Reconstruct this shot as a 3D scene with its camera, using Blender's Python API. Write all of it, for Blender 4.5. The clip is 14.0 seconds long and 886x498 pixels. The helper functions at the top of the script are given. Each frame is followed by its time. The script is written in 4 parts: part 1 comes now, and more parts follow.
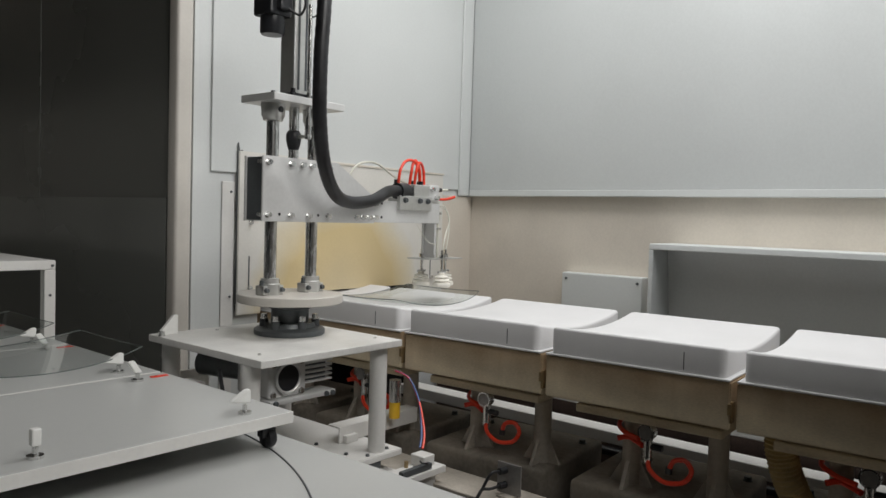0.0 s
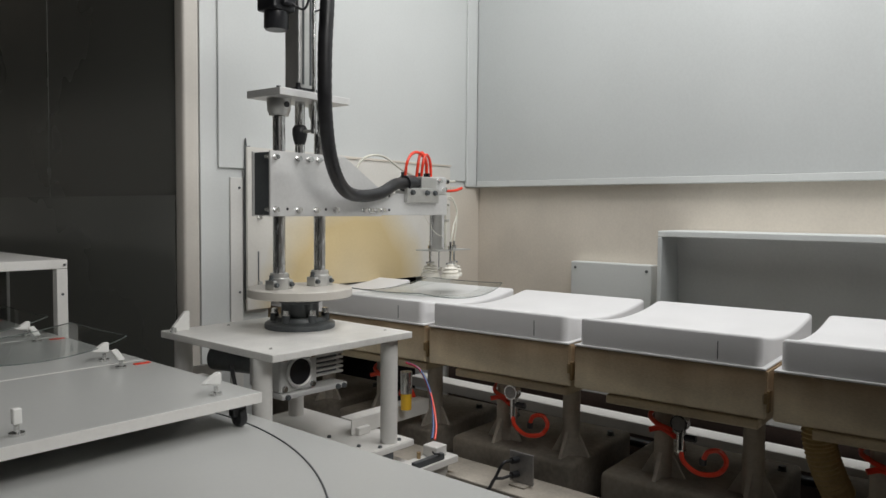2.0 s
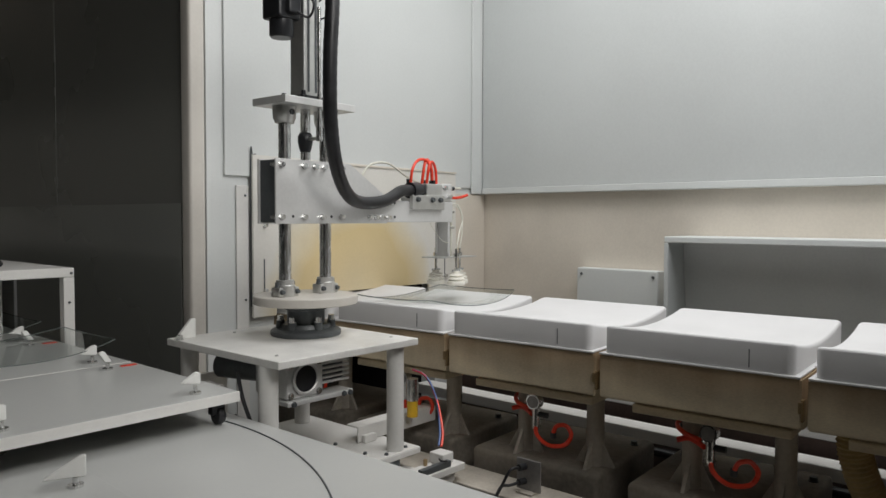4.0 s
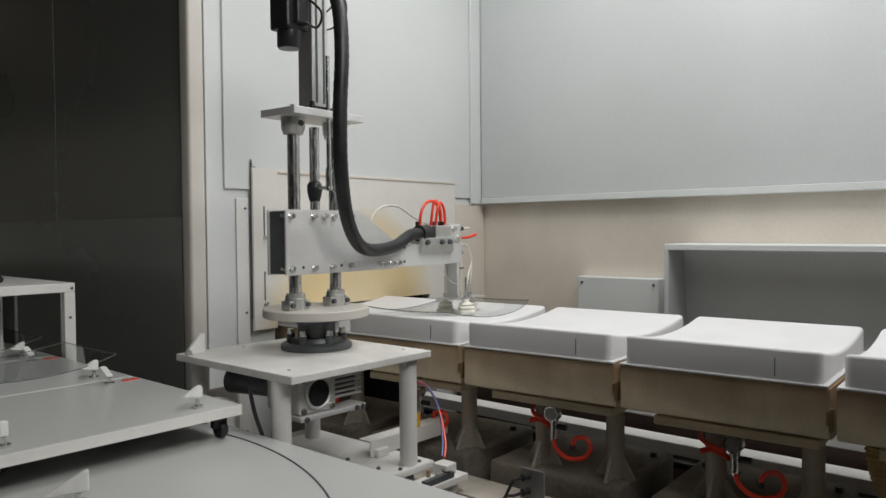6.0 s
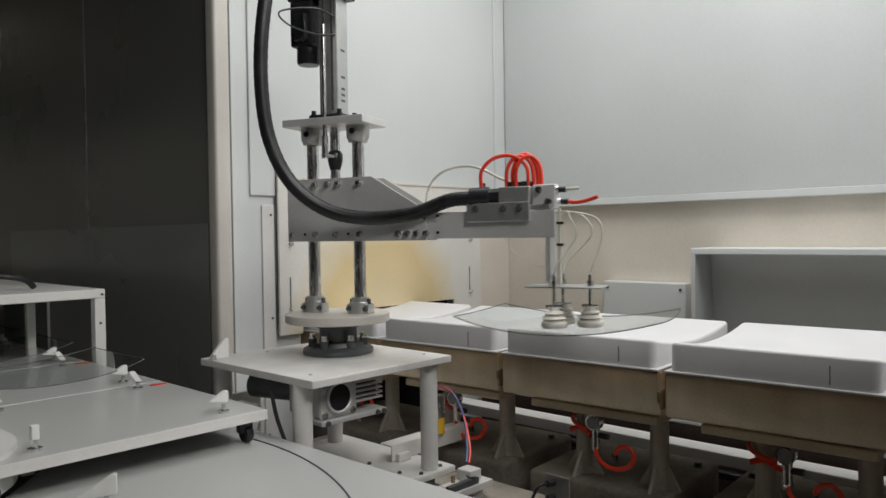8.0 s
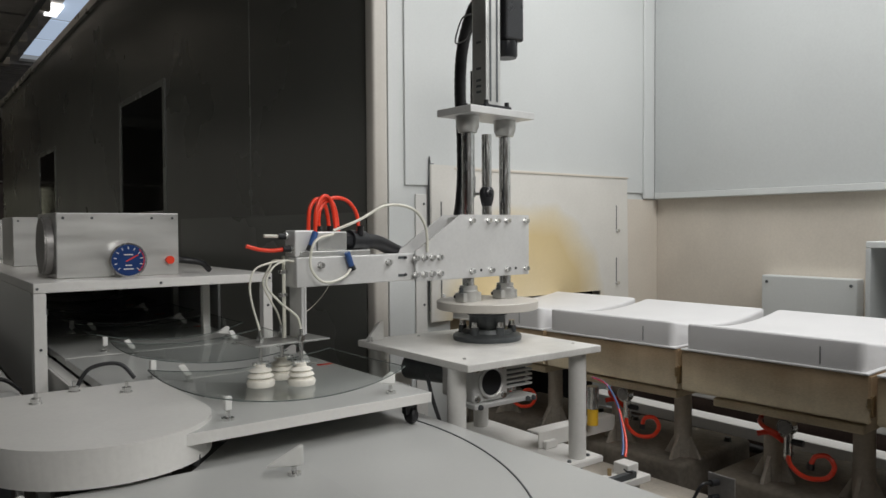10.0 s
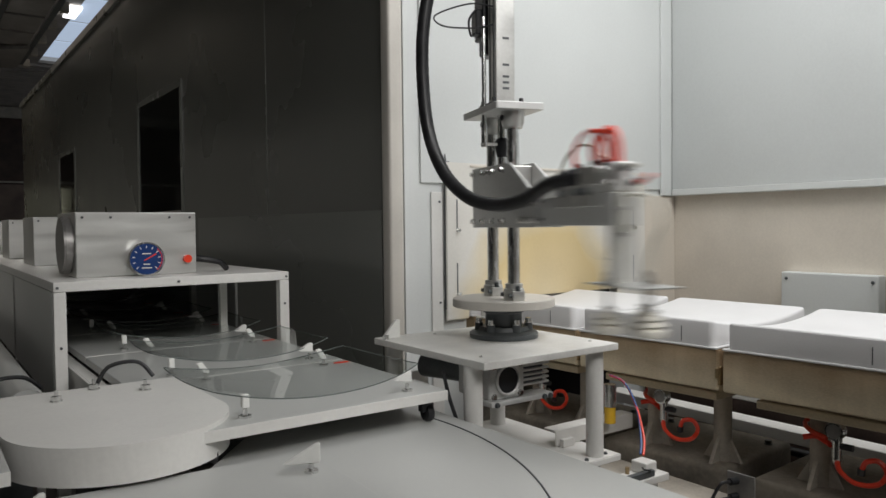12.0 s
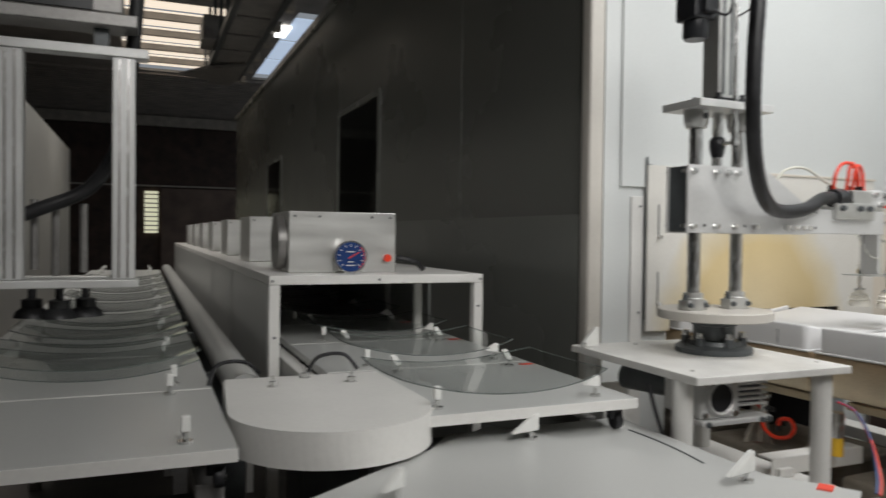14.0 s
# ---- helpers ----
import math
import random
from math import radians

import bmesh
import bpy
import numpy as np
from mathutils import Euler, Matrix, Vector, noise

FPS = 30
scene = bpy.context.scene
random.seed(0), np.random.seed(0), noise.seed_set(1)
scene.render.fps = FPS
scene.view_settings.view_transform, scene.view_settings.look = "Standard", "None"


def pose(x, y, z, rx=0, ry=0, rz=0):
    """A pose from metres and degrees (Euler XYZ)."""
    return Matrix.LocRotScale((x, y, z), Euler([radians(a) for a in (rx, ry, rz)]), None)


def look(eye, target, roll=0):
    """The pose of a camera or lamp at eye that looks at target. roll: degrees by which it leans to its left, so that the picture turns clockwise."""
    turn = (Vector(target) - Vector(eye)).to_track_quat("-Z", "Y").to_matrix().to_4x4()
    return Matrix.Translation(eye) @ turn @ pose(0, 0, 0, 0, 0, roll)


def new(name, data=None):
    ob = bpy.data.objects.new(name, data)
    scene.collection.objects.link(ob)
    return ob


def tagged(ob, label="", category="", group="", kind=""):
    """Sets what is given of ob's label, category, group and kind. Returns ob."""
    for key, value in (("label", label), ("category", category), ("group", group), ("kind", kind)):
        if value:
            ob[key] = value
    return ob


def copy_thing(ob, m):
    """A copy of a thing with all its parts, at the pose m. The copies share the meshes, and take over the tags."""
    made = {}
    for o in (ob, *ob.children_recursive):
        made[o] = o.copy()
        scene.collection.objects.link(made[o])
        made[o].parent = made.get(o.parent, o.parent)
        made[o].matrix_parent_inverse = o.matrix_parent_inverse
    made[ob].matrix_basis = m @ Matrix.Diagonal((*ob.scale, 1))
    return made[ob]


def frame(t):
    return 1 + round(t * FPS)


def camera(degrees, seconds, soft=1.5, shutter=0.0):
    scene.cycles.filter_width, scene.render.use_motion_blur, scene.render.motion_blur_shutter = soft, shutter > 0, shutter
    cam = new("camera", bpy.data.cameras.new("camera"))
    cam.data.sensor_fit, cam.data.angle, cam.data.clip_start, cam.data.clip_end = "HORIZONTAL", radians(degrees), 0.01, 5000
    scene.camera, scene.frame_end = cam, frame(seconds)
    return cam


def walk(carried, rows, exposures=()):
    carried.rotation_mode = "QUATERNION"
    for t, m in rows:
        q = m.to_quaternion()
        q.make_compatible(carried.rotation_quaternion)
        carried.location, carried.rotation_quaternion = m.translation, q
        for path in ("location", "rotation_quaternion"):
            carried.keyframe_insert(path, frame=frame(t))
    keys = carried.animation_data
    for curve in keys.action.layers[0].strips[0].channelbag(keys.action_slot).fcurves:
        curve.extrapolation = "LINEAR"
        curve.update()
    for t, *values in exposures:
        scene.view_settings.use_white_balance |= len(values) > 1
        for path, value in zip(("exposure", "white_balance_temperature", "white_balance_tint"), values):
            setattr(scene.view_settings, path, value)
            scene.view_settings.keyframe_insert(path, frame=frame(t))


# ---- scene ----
cam = camera(62.0, 14.0, shutter=0.6)
PATH = [
    (0, (0.056, -0.174, 1.332), (1.585, 1.112, 1.251), 1.7),
    (0.5, (0.05, -0.178, 1.337), (1.578, 1.11, 1.249), 1.5),
    (1, (0.05, -0.18, 1.334), (1.578, 1.107, 1.241), 1.1),
    (1.5, (0.054, -0.182, 1.336), (1.573, 1.115, 1.237), 0.8),
    (2, (0.055, -0.18, 1.33), (1.567, 1.124, 1.227), 0.5),
    (2.5, (0.054, -0.18, 1.326), (1.561, 1.132, 1.226), 0.5),
    (3, (0.055, -0.177, 1.328), (1.56, 1.137, 1.229), 0.5),
    (5.5, (0.058, -0.181, 1.316), (1.559, 1.139, 1.267), -0.3),
    (6, (0.053, -0.178, 1.324), (1.558, 1.139, 1.271), -0.5),
    (6.5, (0.055, -0.183, 1.335), (1.554, 1.14, 1.278), -0.6),
    (7, (0.057, -0.184, 1.331), (1.545, 1.152, 1.279), -1.0),
    (7.5, (0.055, -0.192, 1.326), (1.535, 1.153, 1.281), -0.8),
    (8, (0.057, -0.185, 1.324), (1.514, 1.183, 1.286), -0.8),
    (8.5, (0.04, -0.177, 1.309), (1.45, 1.241, 1.282), -0.6),
    (9, (-0.031, -0.137, 1.318), (1.264, 1.387, 1.283), -0.1),
    (11.5, (-0.021, -0.117, 1.319), (1.155, 1.499, 1.252), -0.5),
    (12, (-0.025, -0.118, 1.317), (1.145, 1.503, 1.253), -0.6),
    (12.5, (-0.037, -0.118, 1.316), (1.119, 1.514, 1.275), -0.2),
    (13, (-0.043, -0.098, 1.309), (1.054, 1.573, 1.272), 0.0),
    (13.5, (-0.053, -0.067, 1.303), (0.882, 1.701, 1.263), 0.3),
    (14, (-0.065, -0.03, 1.292), (0.69, 1.822, 1.254), 0.7),
]
walk(cam, [(t, look(eye, target, roll)) for t, eye, target, roll in PATH], [(0, 0.0), (9.5, 0.0), (12.5, 0.14), (13.2, 0.18), (14, 0.22)])

# ---- light ----
world = bpy.data.worlds.new("world")
scene.world = world
world.use_nodes = True
bg = world.node_tree.nodes["Background"]
bg.inputs[0].default_value = (0.75, 0.82, 0.9, 1)
bg.inputs[1].default_value = 0.25


def area_lamp(name, loc, sx, sy, power, color, target):
    d = bpy.data.lights.new(name, "AREA")
    d.shape, d.size, d.size_y, d.energy, d.color = "RECTANGLE", sx, sy, power, color
    ob = new(name, d)
    ob.matrix_world = look(loc, target)
    return ob


# unseen tube lights over the mould line; fills added over return line, aisle, workplace
area_lamp("booth_light", (2.40, 0.55, 3.45), 1.1, 2.6, 56, (1.0, 0.99, 0.99), (2.40, 0.56, 0))
hall = area_lamp("hall_fill", (-0.95, 3.1, 3.4), 0.4, 3.0, 1.0, (1.0, 0.975, 0.94), (-0.95, 3.11, 0))
hall.data.spread = radians(125)
far = area_lamp("hall_far_fill", (-0.7, 9.0, 4.3), 1.0, 8.0, 46, (1.0, 0.95, 0.90), (-0.7, 9.01, 0))
far.data.spread = radians(108)
work = area_lamp("workplace_fill", (0.55, -1.1, 3.25), 1.5, 0.8, 9.5, (1.0, 0.98, 0.955), (1.0, 3.2, 0.7))
work.data.spread = radians(72)


# ---- materials ----
def mat(name, color, rough=0.5, metal=0.0, var=0.08, scale=6.0, bump=0.05, fine=90.0, tint=None, stretch=(1, 1, 1), coat=0.0, rvar=0.07):
    m = bpy.data.materials.new(name)
    m.use_nodes = True
    nt = m.node_tree
    b = nt.nodes["Principled BSDF"]
    b.inputs["Metallic"].default_value = metal
    b.inputs["Coat Weight"].default_value = coat
    tc = nt.nodes.new("ShaderNodeTexCoord")
    mp = nt.nodes.new("ShaderNodeMapping")
    mp.inputs["Scale"].default_value = stretch
    nt.links.new(tc.outputs["Object"], mp.inputs[0])
    big = nt.nodes.new("ShaderNodeTexNoise")
    big.inputs["Scale"].default_value, big.inputs["Detail"].default_value = scale, 4
    small = nt.nodes.new("ShaderNodeTexNoise")
    small.inputs["Scale"].default_value, small.inputs["Detail"].default_value = fine, 3
    for n in (big, small):
        nt.links.new(mp.outputs[0], n.inputs["Vector"])
    mix = nt.nodes.new("ShaderNodeMix")
    mix.data_type = "RGBA"
    dark = tint or tuple(c * (1 - 2.2 * var) for c in color)
    mix.inputs["A"].default_value = (*dark, 1)
    mix.inputs["B"].default_value = (*[min(1, c * (1 + var)) for c in color], 1)
    add = nt.nodes.new("ShaderNodeMath")
    add.operation = "MULTIPLY_ADD"
    add.inputs[1].default_value = 0.35
    nt.links.new(small.outputs["Fac"], add.inputs[0])
    nt.links.new(big.outputs["Fac"], add.inputs[2])
    ramp = nt.nodes.new("ShaderNodeMapRange")
    ramp.inputs["From Min"].default_value, ramp.inputs["From Max"].default_value = 0.42, 0.86
    nt.links.new(add.outputs[0], ramp.inputs["Value"])
    nt.links.new(ramp.outputs[0], mix.inputs["Factor"])
    nt.links.new(mix.outputs["Result"], b.inputs["Base Color"])
    rr = nt.nodes.new("ShaderNodeMapRange")
    rr.inputs["From Min"].default_value, rr.inputs["From Max"].default_value = 0.3, 0.7
    rr.inputs["To Min"].default_value, rr.inputs["To Max"].default_value = max(0.02, rough - rvar), min(1, rough + rvar)
    nt.links.new(big.outputs["Fac"], rr.inputs["Value"])
    nt.links.new(rr.outputs[0], b.inputs["Roughness"])
    if bump:
        bp = nt.nodes.new("ShaderNodeBump")
        bp.inputs["Strength"].default_value, bp.inputs["Distance"].default_value = bump, 0.004
        nt.links.new(small.outputs["Fac"], bp.inputs["Height"])
        nt.links.new(bp.outputs[0], b.inputs["Normal"])
    return m


def glass_mat(name, tint):
    # thin sheet: clear straight through, with gloss that grows to the edge
    m = bpy.data.materials.new(name)
    m.use_nodes = True
    nt = m.node_tree
    nt.nodes.remove(nt.nodes["Principled BSDF"])
    clear = nt.nodes.new("ShaderNodeBsdfTransparent")
    clear.inputs[0].default_value = (*tint, 1)
    gloss = nt.nodes.new("ShaderNodeBsdfGlossy")
    gloss.inputs["Roughness"].default_value = 0.02
    lw = nt.nodes.new("ShaderNodeLayerWeight")
    lw.inputs[0].default_value = 0.5
    pw = nt.nodes.new("ShaderNodeMath")
    pw.operation, pw.inputs[1].default_value = "POWER", 4.0
    fres = nt.nodes.new("ShaderNodeMath")
    fres.operation, fres.inputs[1].default_value, fres.inputs[2].default_value = "MULTIPLY_ADD", 0.38, 0.022
    nt.links.new(lw.outputs["Facing"], pw.inputs[0])
    nt.links.new(pw.outputs[0], fres.inputs[0])
    mix = nt.nodes.new("ShaderNodeMixShader")
    nt.links.new(fres.outputs[0], mix.inputs[0])
    nt.links.new(clear.outputs[0], mix.inputs[1])
    nt.links.new(gloss.outputs[0], mix.inputs[2])
    nt.links.new(mix.outputs[0], nt.nodes["Material Output"].inputs[0])
    return m


def glow_mat(name, color, strength):
    m = bpy.data.materials.new(name)
    m.use_nodes = True
    b = m.node_tree.nodes["Principled BSDF"]
    b.inputs["Base Color"].default_value = (*[c * 0.5 for c in color], 1)
    b.inputs["Emission Color"].default_value = (*color, 1)
    b.inputs["Emission Strength"].default_value = strength
    return m


WHITE = mat("white_enamel", (0.76, 0.75, 0.72), 0.42, var=0.04, scale=3, bump=0.03)
DECK = mat("deck_enamel", (0.50, 0.505, 0.49), 0.30, var=0.02, scale=2, bump=0.0, rvar=0.02)
WALLW = mat("cool_white_panel", (0.68, 0.70, 0.69), 0.5, var=0.03, scale=1.2, bump=0.02)
WALLG = mat("pale_grey_panel", (0.56, 0.58, 0.575), 0.42, var=0.04, scale=1.0, bump=0.02)
BEIGE = mat("beige_wall_paint", (0.71, 0.65, 0.565), 0.6, var=0.06, scale=2.0, bump=0.05)
DARKW = mat("dark_grey_sheet", (0.140, 0.143, 0.131), 0.29, var=0.015, scale=0.8, bump=0.02)
DARKL = mat("dark_grey_lower_sheet", (0.195, 0.201, 0.186), 0.27, var=0.02, scale=0.8, bump=0.02)
SCUFF = mat("scuffed_white_enamel", (0.70, 0.69, 0.66), 0.42, var=0.07, scale=9, bump=0.06, fine=140)
CREAM = mat("cream_post_paint", (0.60, 0.57, 0.52), 0.45, var=0.04, scale=4, bump=0.03)
FLOOR = mat("concrete_floor", (0.085, 0.075, 0.066), 0.65, var=0.25, scale=2.0, bump=0.25, fine=40)
MOULD = mat("white_ceramic_fibre", (0.75, 0.745, 0.745), 0.75, var=0.02, scale=5, bump=0.08, fine=160)
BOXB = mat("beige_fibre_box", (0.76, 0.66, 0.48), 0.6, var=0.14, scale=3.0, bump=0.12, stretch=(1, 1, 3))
def brown_top(m, lo, hi, tint):
    # browner, darker upper band with an uneven, streaky lower edge
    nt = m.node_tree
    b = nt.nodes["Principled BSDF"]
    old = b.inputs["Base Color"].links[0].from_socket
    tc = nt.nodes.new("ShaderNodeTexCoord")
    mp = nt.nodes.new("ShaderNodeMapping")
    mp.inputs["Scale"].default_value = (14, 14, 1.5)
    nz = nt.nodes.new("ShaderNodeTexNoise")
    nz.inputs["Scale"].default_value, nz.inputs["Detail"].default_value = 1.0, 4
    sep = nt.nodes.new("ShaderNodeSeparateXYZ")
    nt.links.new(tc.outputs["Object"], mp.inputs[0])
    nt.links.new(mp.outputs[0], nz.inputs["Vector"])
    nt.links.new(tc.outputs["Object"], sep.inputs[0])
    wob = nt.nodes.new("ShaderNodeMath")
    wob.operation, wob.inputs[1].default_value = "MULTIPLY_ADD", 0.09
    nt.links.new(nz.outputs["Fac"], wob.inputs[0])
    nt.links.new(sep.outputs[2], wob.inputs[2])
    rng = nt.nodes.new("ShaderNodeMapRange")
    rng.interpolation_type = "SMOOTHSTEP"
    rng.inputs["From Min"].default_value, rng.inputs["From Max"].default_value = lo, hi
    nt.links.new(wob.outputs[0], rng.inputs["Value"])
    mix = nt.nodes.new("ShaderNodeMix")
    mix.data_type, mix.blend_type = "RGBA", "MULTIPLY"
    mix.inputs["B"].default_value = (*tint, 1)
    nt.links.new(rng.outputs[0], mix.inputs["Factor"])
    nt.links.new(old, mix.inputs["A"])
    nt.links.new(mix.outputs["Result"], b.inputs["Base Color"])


brown_top(BOXB, 0.80, 0.975, (0.60, 0.50, 0.42))
STEEL = mat("bright_steel", (0.74, 0.74, 0.73), 0.24, 1.0, var=0.05, scale=20, bump=0.02, stretch=(8, 8, 1))
ALU = mat("brushed_aluminium", (0.66, 0.66, 0.64), 0.40, 0.85, var=0.07, scale=8, bump=0.03)
STAINLESS = mat("polished_stainless_sheet", (0.68, 0.68, 0.66), 0.36, 0.8, var=0.04, scale=3, bump=0.01, stretch=(1, 1, 6))
ALUW = mat("pale_aluminium_plate", (0.70, 0.70, 0.69), 0.42, 0.35, var=0.05, scale=5, bump=0.02)
BLACK = mat("black_rubber", (0.018, 0.018, 0.02), 0.42, var=0.3, scale=15, bump=0.06)
BLACKP = mat("black_motor_paint", (0.02, 0.021, 0.024), 0.32, var=0.2, scale=10, bump=0.03)
IRON = mat("grey_cast_iron", (0.10, 0.11, 0.115), 0.42, 0.2, var=0.12, scale=14, bump=0.12)
RED = mat("red_air_tube", (0.85, 0.06, 0.025), 0.32, var=0.06, scale=10, bump=0.0)
BLUE = mat("blue_air_tube", (0.04, 0.10, 0.28), 0.35, var=0.06, scale=10, bump=0.0)
CLEAR = mat("milky_air_tube", (0.72, 0.71, 0.62), 0.3, var=0.05, scale=10, bump=0.0)
PEG = mat("white_nylon", (0.80, 0.80, 0.77), 0.5, var=0.03, scale=20, bump=0.02)
CUP = mat("cream_felt_cup", (0.84, 0.81, 0.73), 0.75, var=0.06, scale=40, bump=0.2)
BLOCK = mat("dusty_cast_block", (0.27, 0.24, 0.20), 0.8, var=0.22, scale=5, bump=0.3, fine=60)
POSTM = mat("dusty_post_paint", (0.47, 0.43, 0.37), 0.6, var=0.14, scale=6, bump=0.08)
YELLOW = mat("yellow_cap", (0.75, 0.45, 0.03), 0.4, var=0.08, scale=10, bump=0.0)
SPOOL = mat("ribbed_yellow_hose", (0.55, 0.42, 0.2), 0.6, var=0.1, scale=20, bump=0.05)
DARKVOID = mat("unlit_black_lining", (0.022, 0.02, 0.02), 0.9, var=0.2, scale=5, bump=0.1)
ROOF = mat("dark_corrugated_roof", (0.42, 0.385, 0.35), 0.6, var=0.15, scale=3, bump=0.1)
BROWNW = mat("brown_plaster", (0.20, 0.15, 0.125), 0.8, var=0.2, scale=2, bump=0.1)
DARKBR = mat("dark_brown_sheet", (0.075, 0.05, 0.04), 0.7, var=0.25, scale=4, bump=0.2)
DULL = mat("dull_galvanized_beam", (0.34, 0.33, 0.32), 0.42, 0.5, var=0.15, scale=6, bump=0.05)
CASING = mat("pale_grey_casing", (0.55, 0.555, 0.53), 0.45, var=0.06, scale=1.0, bump=0.02)
HOODG = mat("grey_hood_sheet", (0.68, 0.685, 0.67), 0.4, var=0.05, scale=1.5, bump=0.02)
BRASS = mat("tarnished_brass", (0.36, 0.26, 0.14), 0.4, 0.6, var=0.15, scale=20, bump=0.1)
GLASS = glass_mat("bent_sheet_glass", (0.965, 0.98, 0.975))
EDGE = mat("green_glass_edge", (0.13, 0.15, 0.14), 0.12, var=0.1, scale=20, bump=0.0)
PANE = mat("smoked_window_glass", (0.01, 0.011, 0.01), 0.08, var=0.1, scale=2, bump=0.0)
DIAL = mat("blue_dial", (0.025, 0.06, 0.20), 0.2, var=0.05, scale=30, bump=0.0)
SKYLT = glow_mat("skylight_sheet", (1.0, 0.86, 0.70), 0.8)
GREENLT = glow_mat("far_window_light", (0.86, 0.85, 0.62), 0.55)
SKYBL = glow_mat("blue_skylight", (0.62, 0.75, 0.95), 0.55)
LAMPW = glow_mat("white_tube_light", (1.0, 1.0, 1.0), 2.0)


def stain_mat():
    # furnace plate with a yellow-brown heat halo round its mouth
    m = mat("heat_stained_plate", (0.76, 0.74, 0.69), 0.5, var=0.04, scale=3, bump=0.03)
    nt = m.node_tree
    b = nt.nodes["Principled BSDF"]
    old = b.inputs["Base Color"].links[0].from_socket
    tc = nt.nodes.new("ShaderNodeTexCoord")
    sep = nt.nodes.new("ShaderNodeSeparateXYZ")
    nt.links.new(tc.outputs["Object"], sep.inputs[0])

    def math_node(op, a, bb=None):
        n = nt.nodes.new("ShaderNodeMath")
        n.operation = op
        for i, v in enumerate((a, bb)):
            if v is None:
                continue
            if isinstance(v, (int, float)):
                n.inputs[i].default_value = v
            else:
                nt.links.new(v, n.inputs[i])
        return n.outputs[0]

    dx = math_node("MULTIPLY", math_node("SUBTRACT", sep.outputs[0], 2.46), 2.15)
    dz = math_node("MULTIPLY", math_node("SUBTRACT", sep.outputs[2], 0.98), 2.6)
    r = math_node("SQRT", math_node("ADD", math_node("MULTIPLY", dx, dx), math_node("MULTIPLY", dz, dz)))
    nz = nt.nodes.new("ShaderNodeTexNoise")
    nz.inputs["Scale"].default_value = 4.0
    nt.links.new(tc.outputs["Object"], nz.inputs["Vector"])
    r = math_node("ADD", r, math_node("MULTIPLY", math_node("SUBTRACT", nz.outputs["Fac"], 0.5), 0.4))
    cr = nt.nodes.new("ShaderNodeValToRGB")
    e = cr.color_ramp.elements
    e[0].position, e[0].color = 0.0, (0.92, 0.80, 0.56, 1)
    e[1].position, e[1].color = 1.0, (1, 1, 1, 1)
    for p, c in ((0.40, (0.90, 0.745, 0.46, 1)), (0.64, (0.87, 0.71, 0.41, 1)), (0.88, (0.96, 0.89, 0.74, 1))):
        el = e.new(p)
        el.color = c
    sc = math_node("MULTIPLY", r, 0.85)
    nt.links.new(sc, cr.inputs[0])
    mul = nt.nodes.new("ShaderNodeMix")
    mul.data_type, mul.blend_type = "RGBA", "MULTIPLY"
    mul.inputs["Factor"].default_value = 1.0
    nt.links.new(old, mul.inputs["A"])
    nt.links.new(cr.outputs[0], mul.inputs["B"])
    nt.links.new(mul.outputs["Result"], b.inputs["Base Color"])
    return m


STAIN = stain_mat()


# ---- builders ----
def thing(name, m=None):
    ob = new(name)
    ob.empty_display_size = 0.05
    if m is not None:
        ob.matrix_basis = m
    return ob


def part(name, bm, material, parent=None, label="", smooth=False):
    me = bpy.data.meshes.new(name)
    bmesh.ops.recalc_face_normals(bm, faces=bm.faces[:])
    bm.to_mesh(me)
    bm.free()
    if smooth:
        for p in me.polygons:
            p.use_smooth = True
        me.set_sharp_from_angle(angle=radians(38))
    me.materials.append(material)
    ob = new(name, me)
    if parent is not None:
        ob.parent = parent
    if label:
        ob["label"] = label
    return ob


def structure(name, bm, material, label, category, smooth=False):
    return tagged(part(name, bm, material, None, label, smooth), label, category, kind="structure")


def box(x0, x1, y0, y1, z0, z1, bevel=0.0, seg=2, bm=None):
    own = bmesh.new()
    m = Matrix.Translation(((x0 + x1) / 2, (y0 + y1) / 2, (z0 + z1) / 2)) @ Matrix.Diagonal((x1 - x0, y1 - y0, z1 - z0, 1))
    bmesh.ops.create_cube(own, size=1, matrix=m)
    if bevel:
        bmesh.ops.bevel(own, geom=own.edges[:], offset=bevel, segments=seg, affect="EDGES", profile=0.5)
    return merge(bm, own)


def merge(bm, own):
    if bm is None:
        return own
    me = bpy.data.meshes.new("tmp")
    own.to_mesh(me)
    own.free()
    bm.from_mesh(me)
    bpy.data.meshes.remove(me)
    return bm


def cyl(p, q, r, seg=20, r2=None, bm=None, bevel=0.0):
    own = bmesh.new()
    p, q = Vector(p), Vector(q)
    d = q - p
    m = Matrix.Translation((p + q) / 2) @ d.to_track_quat("Z", "Y").to_matrix().to_4x4()
    bmesh.ops.create_cone(own, cap_ends=True, segments=seg, radius1=r, radius2=r if r2 is None else r2, depth=d.length, matrix=m)
    if bevel:
        bmesh.ops.bevel(own, geom=[e for e in own.edges if len(e.link_faces) == 2 and any(len(f.verts) > 4 for f in e.link_faces)], offset=bevel, segments=2, affect="EDGES")
    return merge(bm, own)


